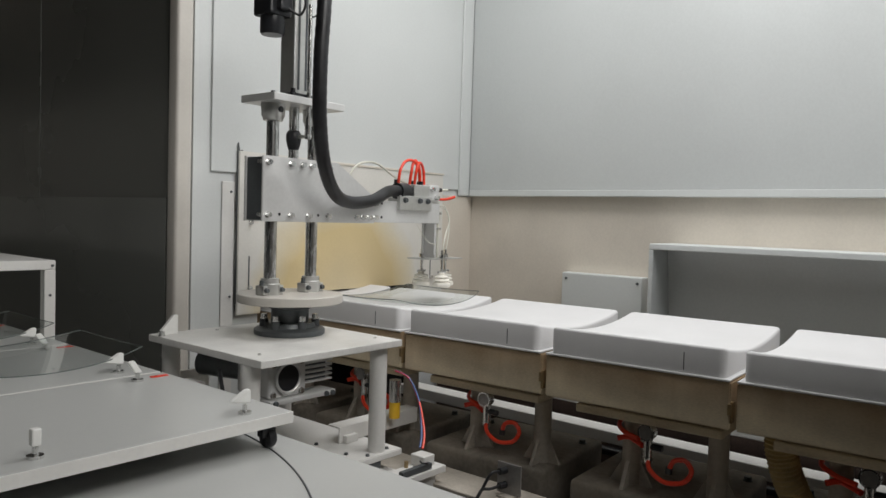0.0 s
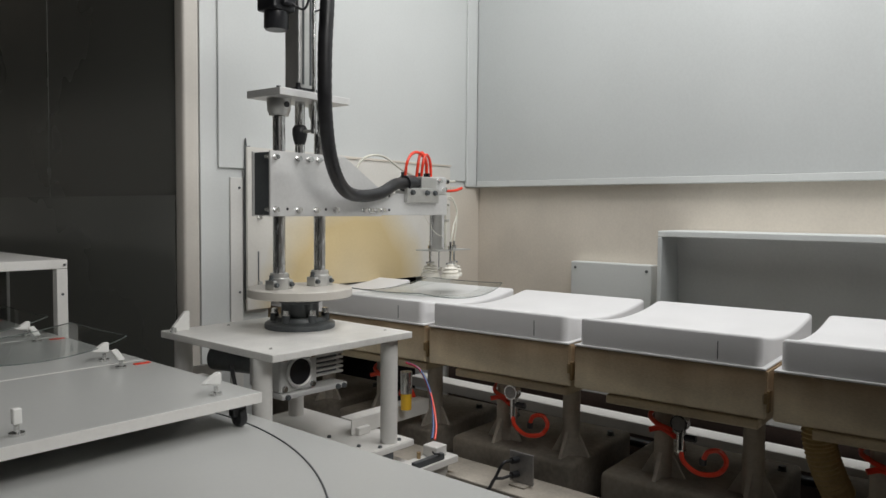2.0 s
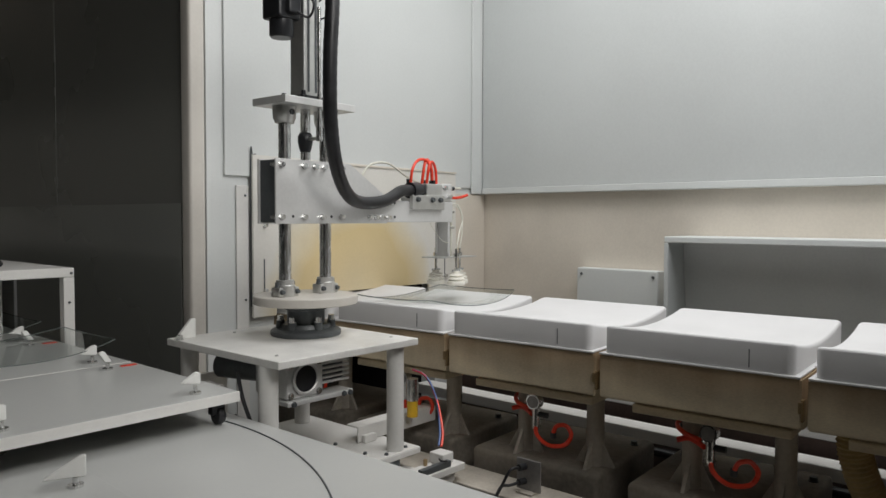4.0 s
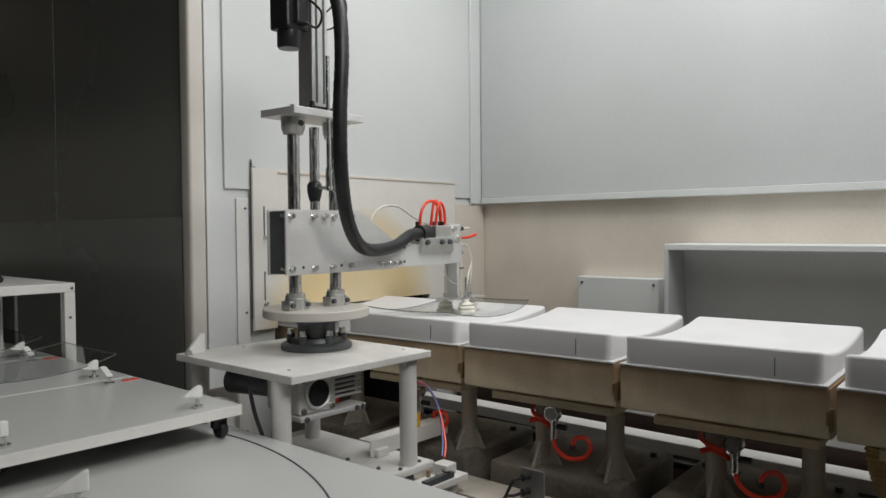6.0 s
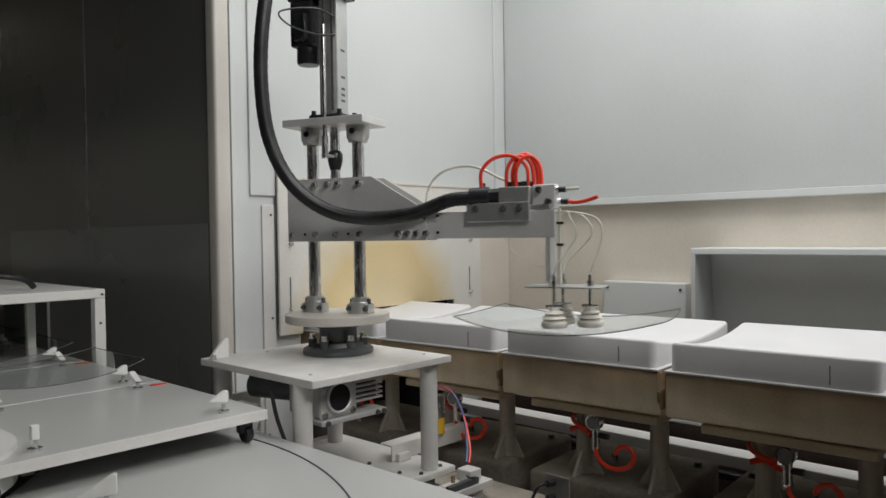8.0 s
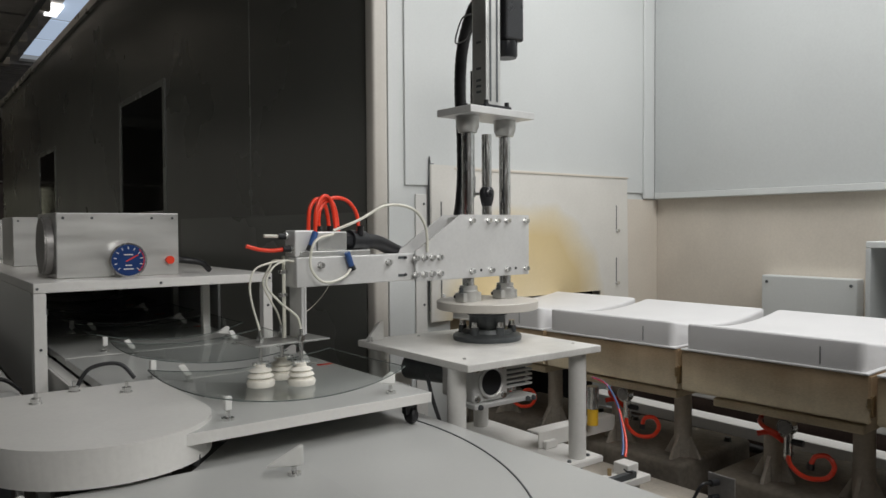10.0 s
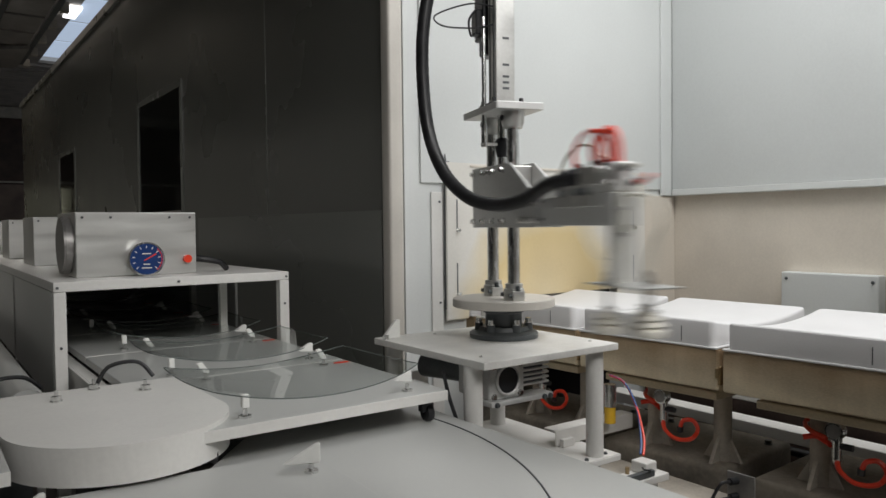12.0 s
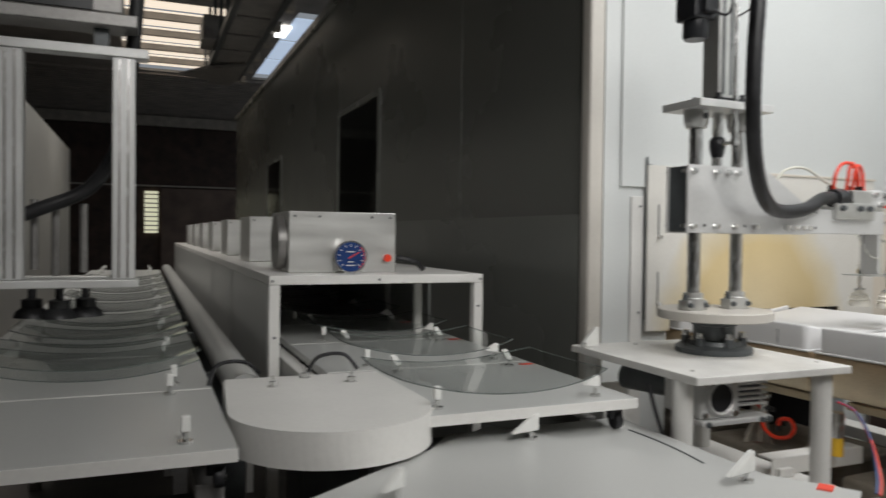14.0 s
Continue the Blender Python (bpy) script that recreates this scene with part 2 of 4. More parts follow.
def lathe(profile, at=(0, 0, 0), seg=32, bm=None):
    # profile: (radius, height) pairs from the bottom centre to the top centre
    own = bmesh.new()
    rings = []
    for r, z in profile:
        if r < 1e-5:
            rings.append([own.verts.new((at[0], at[1], at[2] + z))])
        else:
            rings.append([own.verts.new((at[0] + r * math.cos(2 * math.pi * i / seg), at[1] + r * math.sin(2 * math.pi * i / seg), at[2] + z)) for i in range(seg)])
    for a, b in zip(rings, rings[1:]):
        for i in range(seg):
            j = (i + 1) % seg
            if len(a) == 1 and len(b) > 1:
                own.faces.new((a[0], b[j], b[i]))
            elif len(b) == 1 and len(a) > 1:
                own.faces.new((a[i], a[j], b[0]))
            elif len(a) > 1:
                own.faces.new((a[i], a[j], b[j], b[i]))
    return merge(bm, own)


def spline(points, n=8):
    pts = [Vector(p) for p in points]
    out = []
    for i in range(len(pts) - 1):
        p0, p1, p2, p3 = pts[max(i - 1, 0)], pts[i], pts[i + 1], pts[min(i + 2, len(pts) - 1)]
        for k in range(n):
            t = k / n
            out.append(0.5 * (2 * p1 + (p2 - p0) * t + (2 * p0 - 5 * p1 + 4 * p2 - p3) * t * t + (3 * p1 - p0 - 3 * p2 + p3) * t**3))
    return out + [pts[-1]]


def tube(points, r, seg=10, n=8, bm=None, ribs=0.0):
    pts = spline(points, n)
    own = bmesh.new()
    side, rings = None, []
    for i, p in enumerate(pts):
        d = (pts[min(i + 1, len(pts) - 1)] - pts[max(i - 1, 0)]).normalized()
        if side is None:
            side = d.orthogonal().normalized()
        side = (side - d * side.dot(d)).normalized()
        up = d.cross(side)
        rr = r * (1 + (ribs if i % 2 else -ribs))
        rings.append([own.verts.new(p + rr * (math.cos(a) * side + math.sin(a) * up)) for a in (2 * math.pi * k / seg for k in range(seg))])
    for a, b in zip(rings, rings[1:]):
        for k in range(seg):
            own.faces.new((a[k], a[(k + 1) % seg], b[(k + 1) % seg], b[k]))
    own.faces.new(rings[0][::-1])
    own.faces.new(rings[-1])
    return merge(bm, own)


def prism(outline, axis, lo, hi, bevel=0.0, bm=None):
    # outline: 2D points in the two other axes, in order
    own = bmesh.new()

    def at(u, v, w):
        return {"x": (w, u, v), "y": (u, w, v), "z": (u, v, w)}[axis]

    a = [own.verts.new(at(u, v, lo)) for u, v in outline]
    b = [own.verts.new(at(u, v, hi)) for u, v in outline]
    own.faces.new(a[::-1])
    own.faces.new(b)
    for i in range(len(a)):
        j = (i + 1) % len(a)
        own.faces.new((a[i], a[j], b[j], b[i]))
    if bevel:
        bmesh.ops.bevel(own, geom=own.edges[:], offset=bevel, segments=2, affect="EDGES")
    return merge(bm, own)


def bolt_bm(p, axis, r=0.008, h=0.008, bm=None):
    p, axis = Vector(p), Vector(axis).normalized()
    bm = cyl(p, p + axis * 0.003, r * 1.25, 12, bm=bm)
    return cyl(p + axis * 0.003, p + axis * (0.003 + h), r, 8, bm=bm)


# ---- the hall and the furnace walls ----
X_SIDE, Y_WALL, X_RIGHT = 1.60, 2.50, 3.43

structure("floor", box(-6, 7, -5, 24, -0.1, 0), FLOOR, "dark dusty concrete factory floor", "floor")

# long side of the furnace casing, with two dark openings
side_wall = thing("wall_furnace_side", pose(0, 0, 0))
for y0, y1, z0, z1 in ((2.55, 5.34, 0, 3.42), (5.34, 6.63, 2.40, 3.42), (5.34, 6.63, 0, 1.15), (6.63, 9.63, 0, 3.42), (9.63, 10.8, 2.30, 3.42), (10.8, 14.6, 0, 3.42)):
    part("sheet", box(X_SIDE, X_SIDE + 0.1, y0, y1, z0, z1), DARKW, side_wall)
tagged(side_wall, "long dark grey painted sheet-metal furnace wall", "wall", kind="structure")
structure("wall_lower_sheet", box(X_SIDE - 0.012, X_SIDE - 0.001, 2.56, 5.0, 0.0, 1.384), DARKL, "darker lower cover sheet on the furnace wall", "panel")
structure("wall_joint_strip", box(X_SIDE - 0.002, X_SIDE + 0.001, 3.80, 3.815, 1.386, 3.4), DARKL, "narrow upright joint strip on the furnace wall", "trim")
structure("wall_top_trim", box(X_SIDE - 0.03, X_SIDE + 0.13, 2.55, 14.6, 3.42, 3.50), DARKL, "dark capping rail along the furnace wall top", "trim")


def opening(name, y0, y1, z0, z1, label):
    w = thing(name, pose(X_SIDE, (y0 + y1) / 2, z0))
    h, l = z1 - z0, (y1 - y0) / 2
    fr = box(-0.012, 0.06, -l, -l + 0.05, 0, h, 0.004)
    box(-0.012, 0.06, l - 0.05, l, 0, h, 0.004, bm=fr)
    box(-0.012, 0.06, -l + 0.05, l - 0.05, h - 0.05, h, 0.004, bm=fr)
    box(-0.012, 0.06, -l + 0.05, l - 0.05, 0, 0.05, 0.004, bm=fr)
    part("window_frame", fr, DARKL, w)
    part("pane", box(-0.004, 0.004, -l + 0.045, l - 0.045, 0.045, h - 0.045), PANE, w, "smoked dark glass")
    part("inner_cabinet", box(-0.010, -0.0045, -l + 0.08, -l + 0.75, 0.055, 0.30, 0.002), DULL, w, "grey cabinet corner at the opening")
    return tagged(w, label, "window", kind="structure")


opening("window_1", 5.34, 6.63, 1.15, 2.40, "dark inspection window in the furnace wall")
opening("door_1", 9.63, 10.8, 0.0, 2.30, "dark doorway far along the furnace wall")

# corner post and the end wall with the furnace mouth
structure("corner_post", box(1.584, 1.655, 2.482, 2.55, 0, 3.6, 0.014, 4), CREAM, "cream painted steel post at the furnace corner", "post", True)
end_wall = thing("wall_end", pose(0, 0, 0))
for x0, x1, z0 in ((1.668, 1.99, 0), (1.99, 3.05, 0.985), (3.05, X_RIGHT + 0.15, 0)):
    part("sheet", box(x0, x1, Y_WALL, Y_WALL + 0.1, z0, 3.6), WALLW, end_wall)
tagged(end_wall, "cool white furnace end wall with a low mouth", "wall", kind="structure")
structure("end_wall_upper_panel", box(1.745, X_RIGHT - 0.006, Y_WALL - 0.010, Y_WALL - 0.001, 1.50, 3.6, 0.003), WALLW, "large white upper cover panel of the end wall", "panel")
structure("end_wall_strip", box(1.80, 1.860, Y_WALL - 0.007, Y_WALL - 0.001, 0.3, 1.462, 0.002), WHITE, "narrow white cover strip with screws", "trim")
for z in (1.42, 0.98):
    structure("strip_screw", bolt_bm((1.843, Y_WALL - 0.007, z), (0, -1, 0), 0.004, 0.002), IRON, "small dark screw", "screw")

structure("end_wall_beige_panel", box(3.208, X_RIGHT + 0.038, Y_WALL - 0.012, Y_WALL - 0.001, 0.0, 1.466, 0.002), BEIGE, "beige painted panel beside the furnace plate", "panel")
plate = thing("furnace_front_plate", pose(0, 0, 0))
out = [(1.868, 0.90), (1.868, 1.593), (3.192, 1.583), (3.205, 0.86), (2.975, 0.86), (2.975, 0.983), (1.99, 0.983), (1.99, 0.90)]
part("plate", prism(out, "y", Y_WALL - 0.024, Y_WALL - 0.011, 0.003), STAIN, plate, "cream plate with a yellow-brown heat stain")
part("rolled_edge", tube([(1.866, Y_WALL - 0.016, 0.95), (1.866, Y_WALL - 0.016, 1.575), (1.875, Y_WALL - 0.016, 1.592), (1.89, Y_WALL - 0.016, 1.596)], 0.0022, 8), IRON, plate, "dark edge seal")
for x, z0 in ((1.925, 1.02), (1.925, 1.30), (3.10, 1.02), (3.10, 1.30)):
    part("slot", box(x - 0.003, x + 0.003, Y_WALL - 0.0255, Y_WALL - 0.0242, z0, z0 + 0.13), IRON, plate, "dark upright slot")
    part("slot_bolt", bolt_bm((x + 0.004, Y_WALL - 0.024, z0 - 0.005), (0, -1, 0), 0.008, 0.012), STEEL, plate)
part("top_lip", box(2.0, 3.192, Y_WALL - 0.029, Y_WALL - 0.0245, 1.575, 1.583), BEIGE, plate)
tagged(plate, "cream furnace front plate, heat-stained yellow above the mouth", "plate", kind="structure")

# tunnel behind the mouth; its near-black colour stands for the unlit inside
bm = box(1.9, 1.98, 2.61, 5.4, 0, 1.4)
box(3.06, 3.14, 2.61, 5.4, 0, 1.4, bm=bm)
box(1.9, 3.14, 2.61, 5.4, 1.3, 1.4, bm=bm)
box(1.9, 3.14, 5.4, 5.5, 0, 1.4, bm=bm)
structure("furnace_tunnel", bm, DARKVOID, "furnace tunnel behind the mouth, coloured black for its unlit inside", "tunnel")

# right-hand wall of the mould bay
structure("wall_bay_lower", box(X_RIGHT + 0.04, X_RIGHT + 0.14, -4.5, Y_WALL, 0, 1.50), BEIGE, "beige lower wall behind the mould line", "wall")
structure("wall_bay_upper", box(X_RIGHT, X_RIGHT + 0.14, -4.5, Y_WALL - 0.023, 1.505, 3.6), WALLG, "pale grey upper wall panel above the mould line", "wall")
structure("bay_wall_lip", box(X_RIGHT - 0.012, X_RIGHT + 0.03, -4.5, Y_WALL - 0.03, 1.468, 1.503, 0.004), WALLW, "pale edge rail under the upper wall panel", "trim")
structure("bay_corner_trim", box(X_RIGHT - 0.092, X_RIGHT - 0.002, Y_WALL - 0.024, Y_WALL - 0.0105, 1.468, 3.6, 0.005), WALLW, "pale corner trim of the mould bay", "trim")
structure("wall_back", box(-6, 7, -5.1, -5, 0, 4.6), BEIGE, "plain wall behind the workplace", "wall")
structure("bay_ceiling", box(1.6, 3.6, -4.9, 2.6, 3.6, 3.7), WALLW, "plain white ceiling over the mould bay", "ceiling")

# unseen panel, added to keep the booth light off the return line
structure("bay_light_block", box(1.50, 1.55, -4.9, 2.47, 2.52, 3.6), WALLW, "unseen white panel added to shade the return line", "panel")
# added sheet; its dark brown stands for the gloom under the carts
structure("cart_bay_dark_sheet", box(3.16, 3.20, -4.4, 2.45, 0.0, 0.72), DARKBR, "dark brown sheet added to darken the space behind the carts", "panel")

# thin cover box and open grey hood on the bay wall
cov = thing("wall_cover_box", pose(0, 0, 0))
part("cover", box(3.40, 3.468, 1.375, 1.822, 0.55, 1.076, 0.006), WALLW, cov)
for y in (1.40, 1.795):
    part("screw", bolt_bm((3.40, y, 1.045), (-1, 0, 0), 0.006, 0.003), IRON, cov)
tagged(cov, "flat white cover box with two screws on the beige wall", "box")
hood = thing("extraction_hood", pose(0, 0, 0))
part("top_board", box(3.20, 3.468, -1.9, 1.256, 1.222, 1.25, 0.004), WALLW, hood, "pale top edge")
part("side_board", box(3.20, 3.468, 1.236, 1.256, 0.55, 1.221, 0.003), WALLG, hood)
part("back_board", prism([(3.44, 0.56), (3.467, 0.56), (3.467, 1.221), (3.36, 1.221)], "y", -1.9, 1.235), HOODG, hood, "sloping grey inner board")
part("bottom_board", box(3.20, 3.468, -1.9, 1.256, 0.53, 0.549), WALLG, hood)
tagged(hood, "long open grey sheet-metal hood along the bay wall", "hood")

# ---- hall behind: roof, far wall, gantry ----
# coloured paler than the real casing, to brighten reflections in the furnace wall
structure("wall_hall_left", box(-1.35, -1.25, 4.0, 14.4, 0, 2.7), CASING, "casing wall across the aisle, pale grey to brighten reflections", "wall")
structure("wall_hall_outer", box(-6, -5.9, -5, 24, 0, 5.0), DARKW, "dim outer hall wall", "wall")
structure("wall_hall_far", box(-6, 7, 21.4, 21.5, 0, 5.0), DARKBR, "dark far wall of the hall", "wall")
bm = bmesh.new()
for i in range(26):
    y = 15.7 + i * 0.22
    box(-6, 4, y, y + 0.12, 4.40, 4.45, bm=bm)
box(-6, 4, 15.6, 21.4, 4.452, 4.5, bm=bm)
box(-6, -0.4, 10.6, 15.6, 4.452, 4.5, bm=bm)
box(1.45, 2.0, 10.6, 15.6, 4.452, 4.5, bm=bm)
box(-6, 7, 2.7, 10.6, 4.452, 4.5, bm=bm)
box(-6, 1.55, -5, 2.7, 4.452, 4.5, bm=bm)
structure("hall_ceiling", bm, ROOF, "dark ribbed hall ceiling", "ceiling")
structure("roof_beam", box(-6, 4, 21.0, 21.15, 4.10, 4.36), POSTM, "pale cross beam under the hall roof", "beam")
for i in range(5):
    structure("skylight_sheet", box(-0.4, 1.45, 10.7 + i * 0.98, 11.52 + i * 0.98, 4.53, 4.55), SKYLT, "glowing translucent roof sheet", "skylight")
    structure("roof_purlin", box(-0.4, 1.45, 10.62 + i * 0.98, 10.69 + i * 0.98, 4.40, 4.50), ROOF, "dark roof purlin", "beam")
for i in range(3):
    structure("blue_skylight", box(2.0, 2.36, 11.0 + i * 1.4, 12.28 + i * 1.4, 4.47, 4.49), SKYBL, "bluish clerestory window", "skylight")
structure("aisle_lamp", box(1.86, 2.02, 11.3, 11.9, 4.40, 4.44), LAMPW, "bright white tube lamp under the roof", "lamp")

# ---- robot stand ----
AX, AY = 1.652, 1.847


def robot_stand():
    t = thing("robot_stand", pose(0, 0, 0))
    part("tabletop", box(1.285, 1.853, 1.503, 2.116, 0.902, 0.925, 0.003), SCUFF, t, "flat white-painted steel top")
    for x, y in ((1.314, 1.592), (1.80, 1.56), (1.335, 2.06), (1.80, 2.06)):
        part("leg", cyl((x, y, 0.548), (x, y, 0.902), 0.029, 24), WHITE, t, smooth=True)
    part("lower_shelf", prism([(1.29, 1.52), (1.885, 1.52), (1.885, 2.12), (1.29, 2.12)], "z", 0.525, 0.547, 0.003), WHITE, t)
    for x, y in ((1.45, 1.60), (1.70, 1.60), (1.70, 1.75), (1.84, 1.55), (1.74, 1.54), (1.62, 1.55), (1.60, 1.90), (1.52, 1.86)):
        part("shelf_bolt", bolt_bm((x, y, 0.547), (0, 0, 1), 0.006, 0.004), IRON, t)
    for x, y in ((1.335, 1.58), (1.80, 1.58), (1.80, 2.03), (1.50, 2.05)):
        part("top_bolt", bolt_bm((x, y, 0.925), (0, 0, 1), 0.0045, 0.0012), STEEL, t)
    for x in (1.40, 1.76):
        for y in (1.58, 2.02):
            part("slide_shoe", box(x - 0.035, x + 0.035, y - 0.05, y + 0.05, 0.494, 0.524, 0.004), IRON, t, "dark linear bearing shoe")
    part("angle_arm", box(1.76, 2.16, 1.70, 1.706, 0.549, 0.605, 0.002), WHITE, t, "white angle bracket")
    part("angle_ledge", box(1.76, 2.16, 1.707, 1.76, 0.598, 0.605, 0.002), WHITE, t)
    part("angle_foot", box(1.775, 1.83, 1.68, 1.699, 0.548, 0.575, 0.003), WHITE, t)
    part("back_plate", box(1.31, 1.50, 2.095, 2.11, 0.548, 0.79, 0.002), WHITE, t)
    return tagged(t, "white steel robot stand with round legs and a shelf", "stand")


STAND = robot_stand()

gus = thing("corner_gusset", pose(1.325, 2.07, 0.926))
part("blade", prism([(-0.035, 0.0), (0.035, 0.0), (0.035, 0.062), (0.02, 0.062)], "y", -0.006, 0.006), PEG, gus)
part("foot_bolt", bolt_bm((-0.03, -0.02, 0), (0, 0, 1), 0.009, 0.012), STEEL, gus)
tagged(gus, "small white triangular gusset bolted on the stand", "bracket")


def gearbox():
    t = thing("gear_motor", pose(-0.082, -0.108, 0.011))
    part("housing", box(1.46, 1.60, 1.70, 1.86, 0.772, 0.889, 0.008), ALUW, t, "cast aluminium gearbox housing")
    part("face_ring", lathe([(0.040, 0), (0.047, 0), (0.049, 0.004), (0.049, 0.010), (0.044, 0.012), (0.040, 0.009), (0.040, 0)], seg=32), ALUW, t, "", True).matrix_basis = pose(1.527, 1.70, 0.831, 90, 0, 0)
    part("bore", cyl((1.527, 1.6995, 0.831), (1.527, 1.693, 0.831), 0.0395, 28), BLACKP, t, "dark round bore")
    for x, z in ((1.475, 0.785), (1.58, 0.785), (1.475, 0.876), (1.58, 0.876)):
        part("face_bolt", bolt_bm((x, 1.70, z), (0, -1, 0), 0.008, 0.006), STEEL, t)
    for i in range(6):
        part("fin", box(1.601, 1.71, 1.705, 1.85, 0.800 + i * 0.015, 0.807 + i * 0.015, 0.001), ALUW, t)
    part("fin_core", box(1.601, 1.69, 1.715, 1.845, 0.80, 0.889), IRON, t)
    part("foot_flange", box(1.455, 1.71, 1.685, 1.76, 0.755, 0.7715, 0.004), ALUW, t)
    for x in (1.475, 1.67, 1.695):
        part("foot_bolt", bolt_bm((x, 1.685, 0.762), (0, -1, 0), 0.007, 0.005), IRON, t)
    part("motor", cyl((1.50, 1.862, 0.84), (1.45, 2.03, 0.84), 0.04, 24), IRON, t, "black drive motor", True)
    part("terminal_box", box(1.30, 1.40, 1.93, 2.02, 0.70, 0.80, 0.008), WHITE, t)
    part("cable", tube([(1.36, 1.80, 0.86), (1.33, 1.73, 0.80), (1.36, 1.72, 0.70), (1.40, 1.78, 0.66), (1.38, 1.85, 0.72)], 0.006, 8), BLACK, t)
    return tagged(t, "grey gear motor hanging under the stand top", "motor")


GEAR = gearbox()


def valve_box():
    t = thing("valve_box", pose(1.85, 1.42, 0))
    part("block", box(0.0, 0.055, -0.03, 0.03, 0.515, 0.552, 0.004), WHITE, t)
    part("plate", box(-0.10, 0.085, -0.055, 0.034, 0.49, 0.514, 0.003), WHITE, t)
    part("rail", box(-0.12, 0.02, -0.05, -0.031, 0.515, 0.535, 0.002), IRON, t, "dark metal rail")
    part("button", cyl((-0.03, 0.02, 0.514), (-0.03, 0.02, 0.535), 0.007, 12), BRASS, t, "small brass fitting")
    part("post", box(-0.04, 0.06, -0.03, 0.03, 0, 0.489), WHITE, t)
    for i, m in enumerate((RED, BLUE)):
        part("air_tube", tube([(0.05, 0.02 + 0.012 * i, 0.56), (0.09, 0.05 + 0.012 * i, 0.60), (0.15, 0.13, 0.68), (0.17, 0.20, 0.75), (0.16, 0.26, 0.77)], 0.0042, 8), m, t)
    part("cable", tube([(-0.02, -0.032, 0.545), (-0.03, -0.05, 0.545), (-0.01, -0.055, 0.54), (0.01, -0.04, 0.53)], 0.003, 6), BLACK, t)
    part("drain_cup", cyl((0.15, 0.25, 0.60), (0.15, 0.25, 0.66), 0.02, 16), YELLOW, t, "yellow drain cup", True)
    part("regulator", cyl((0.15, 0.25, 0.66), (0.15, 0.25, 0.74), 0.022, 16), STEEL, t)
    return tagged(t, "white valve box with red and blue air tubes", "valve box")


valve_box()


def slide_base():
    # fixed frame with the two rails on which the stand slides
    t = thing("slide_base", pose(0, 0, 0))
    part("bed", box(1.33, 1.86, 1.475, 2.30, 0.455, 0.478, 0.003), WHITE, t, "white-painted bed plate")
    for x in (1.40, 1.76):
        part("rail", box(x - 0.012, x + 0.012, 1.478, 2.28, 0.4785, 0.4935, 0.002), STEEL, t, "bright linear rail")
        part("front_stop", box(x - 0.03, x + 0.03, 1.462, 1.4745, 0.455, 0.50, 0.002), WHITE, t)
        for y in (1.55, 2.20):
            part("foot_post", box(x - 0.03, x + 0.03, y - 0.03, y + 0.03, 0, 0.4545, 0.004), WHITE, t)
    return tagged(t, "white slide bed with two rails under the robot stand", "slide bed")


slide_base()


def pedestal():
    t = thing("robot_pedestal", pose(AX, AY, 0.9255))
    part("flange", lathe([(0, 0), (0.118, 0), (0.120, 0.004), (0.120, 0.016), (0.112, 0.022), (0.09, 0.026), (0.084, 0.04), (0.0, 0.04)]), IRON, t, "dark grey cast flange", True)
    part("bearing", lathe([(0, 0.04), (0.064, 0.04), (0.064, 0.085), (0.072, 0.088), (0.072, 0.106), (0, 0.106)]), IRON, t, "dark bearing neck", True)
    for i in range(6):
        a = radians(60 * i + 20)
        part("lug", lathe([(0, 0.02), (0.016, 0.02), (0.014, 0.05), (0, 0.05)], (0.086 * math.cos(a), 0.086 * math.sin(a), 0), 14), IRON, t, "", True)
        part("bolt", bolt_bm((0.086 * math.cos(a), 0.086 * math.sin(a), 0.05), (0, 0, 1), 0.011, 0.014), STEEL, t, "bright cap bolt")
    return tagged(t, "dark cast-iron turntable base of the robot", "pedestal")


PEDESTAL = pedestal()


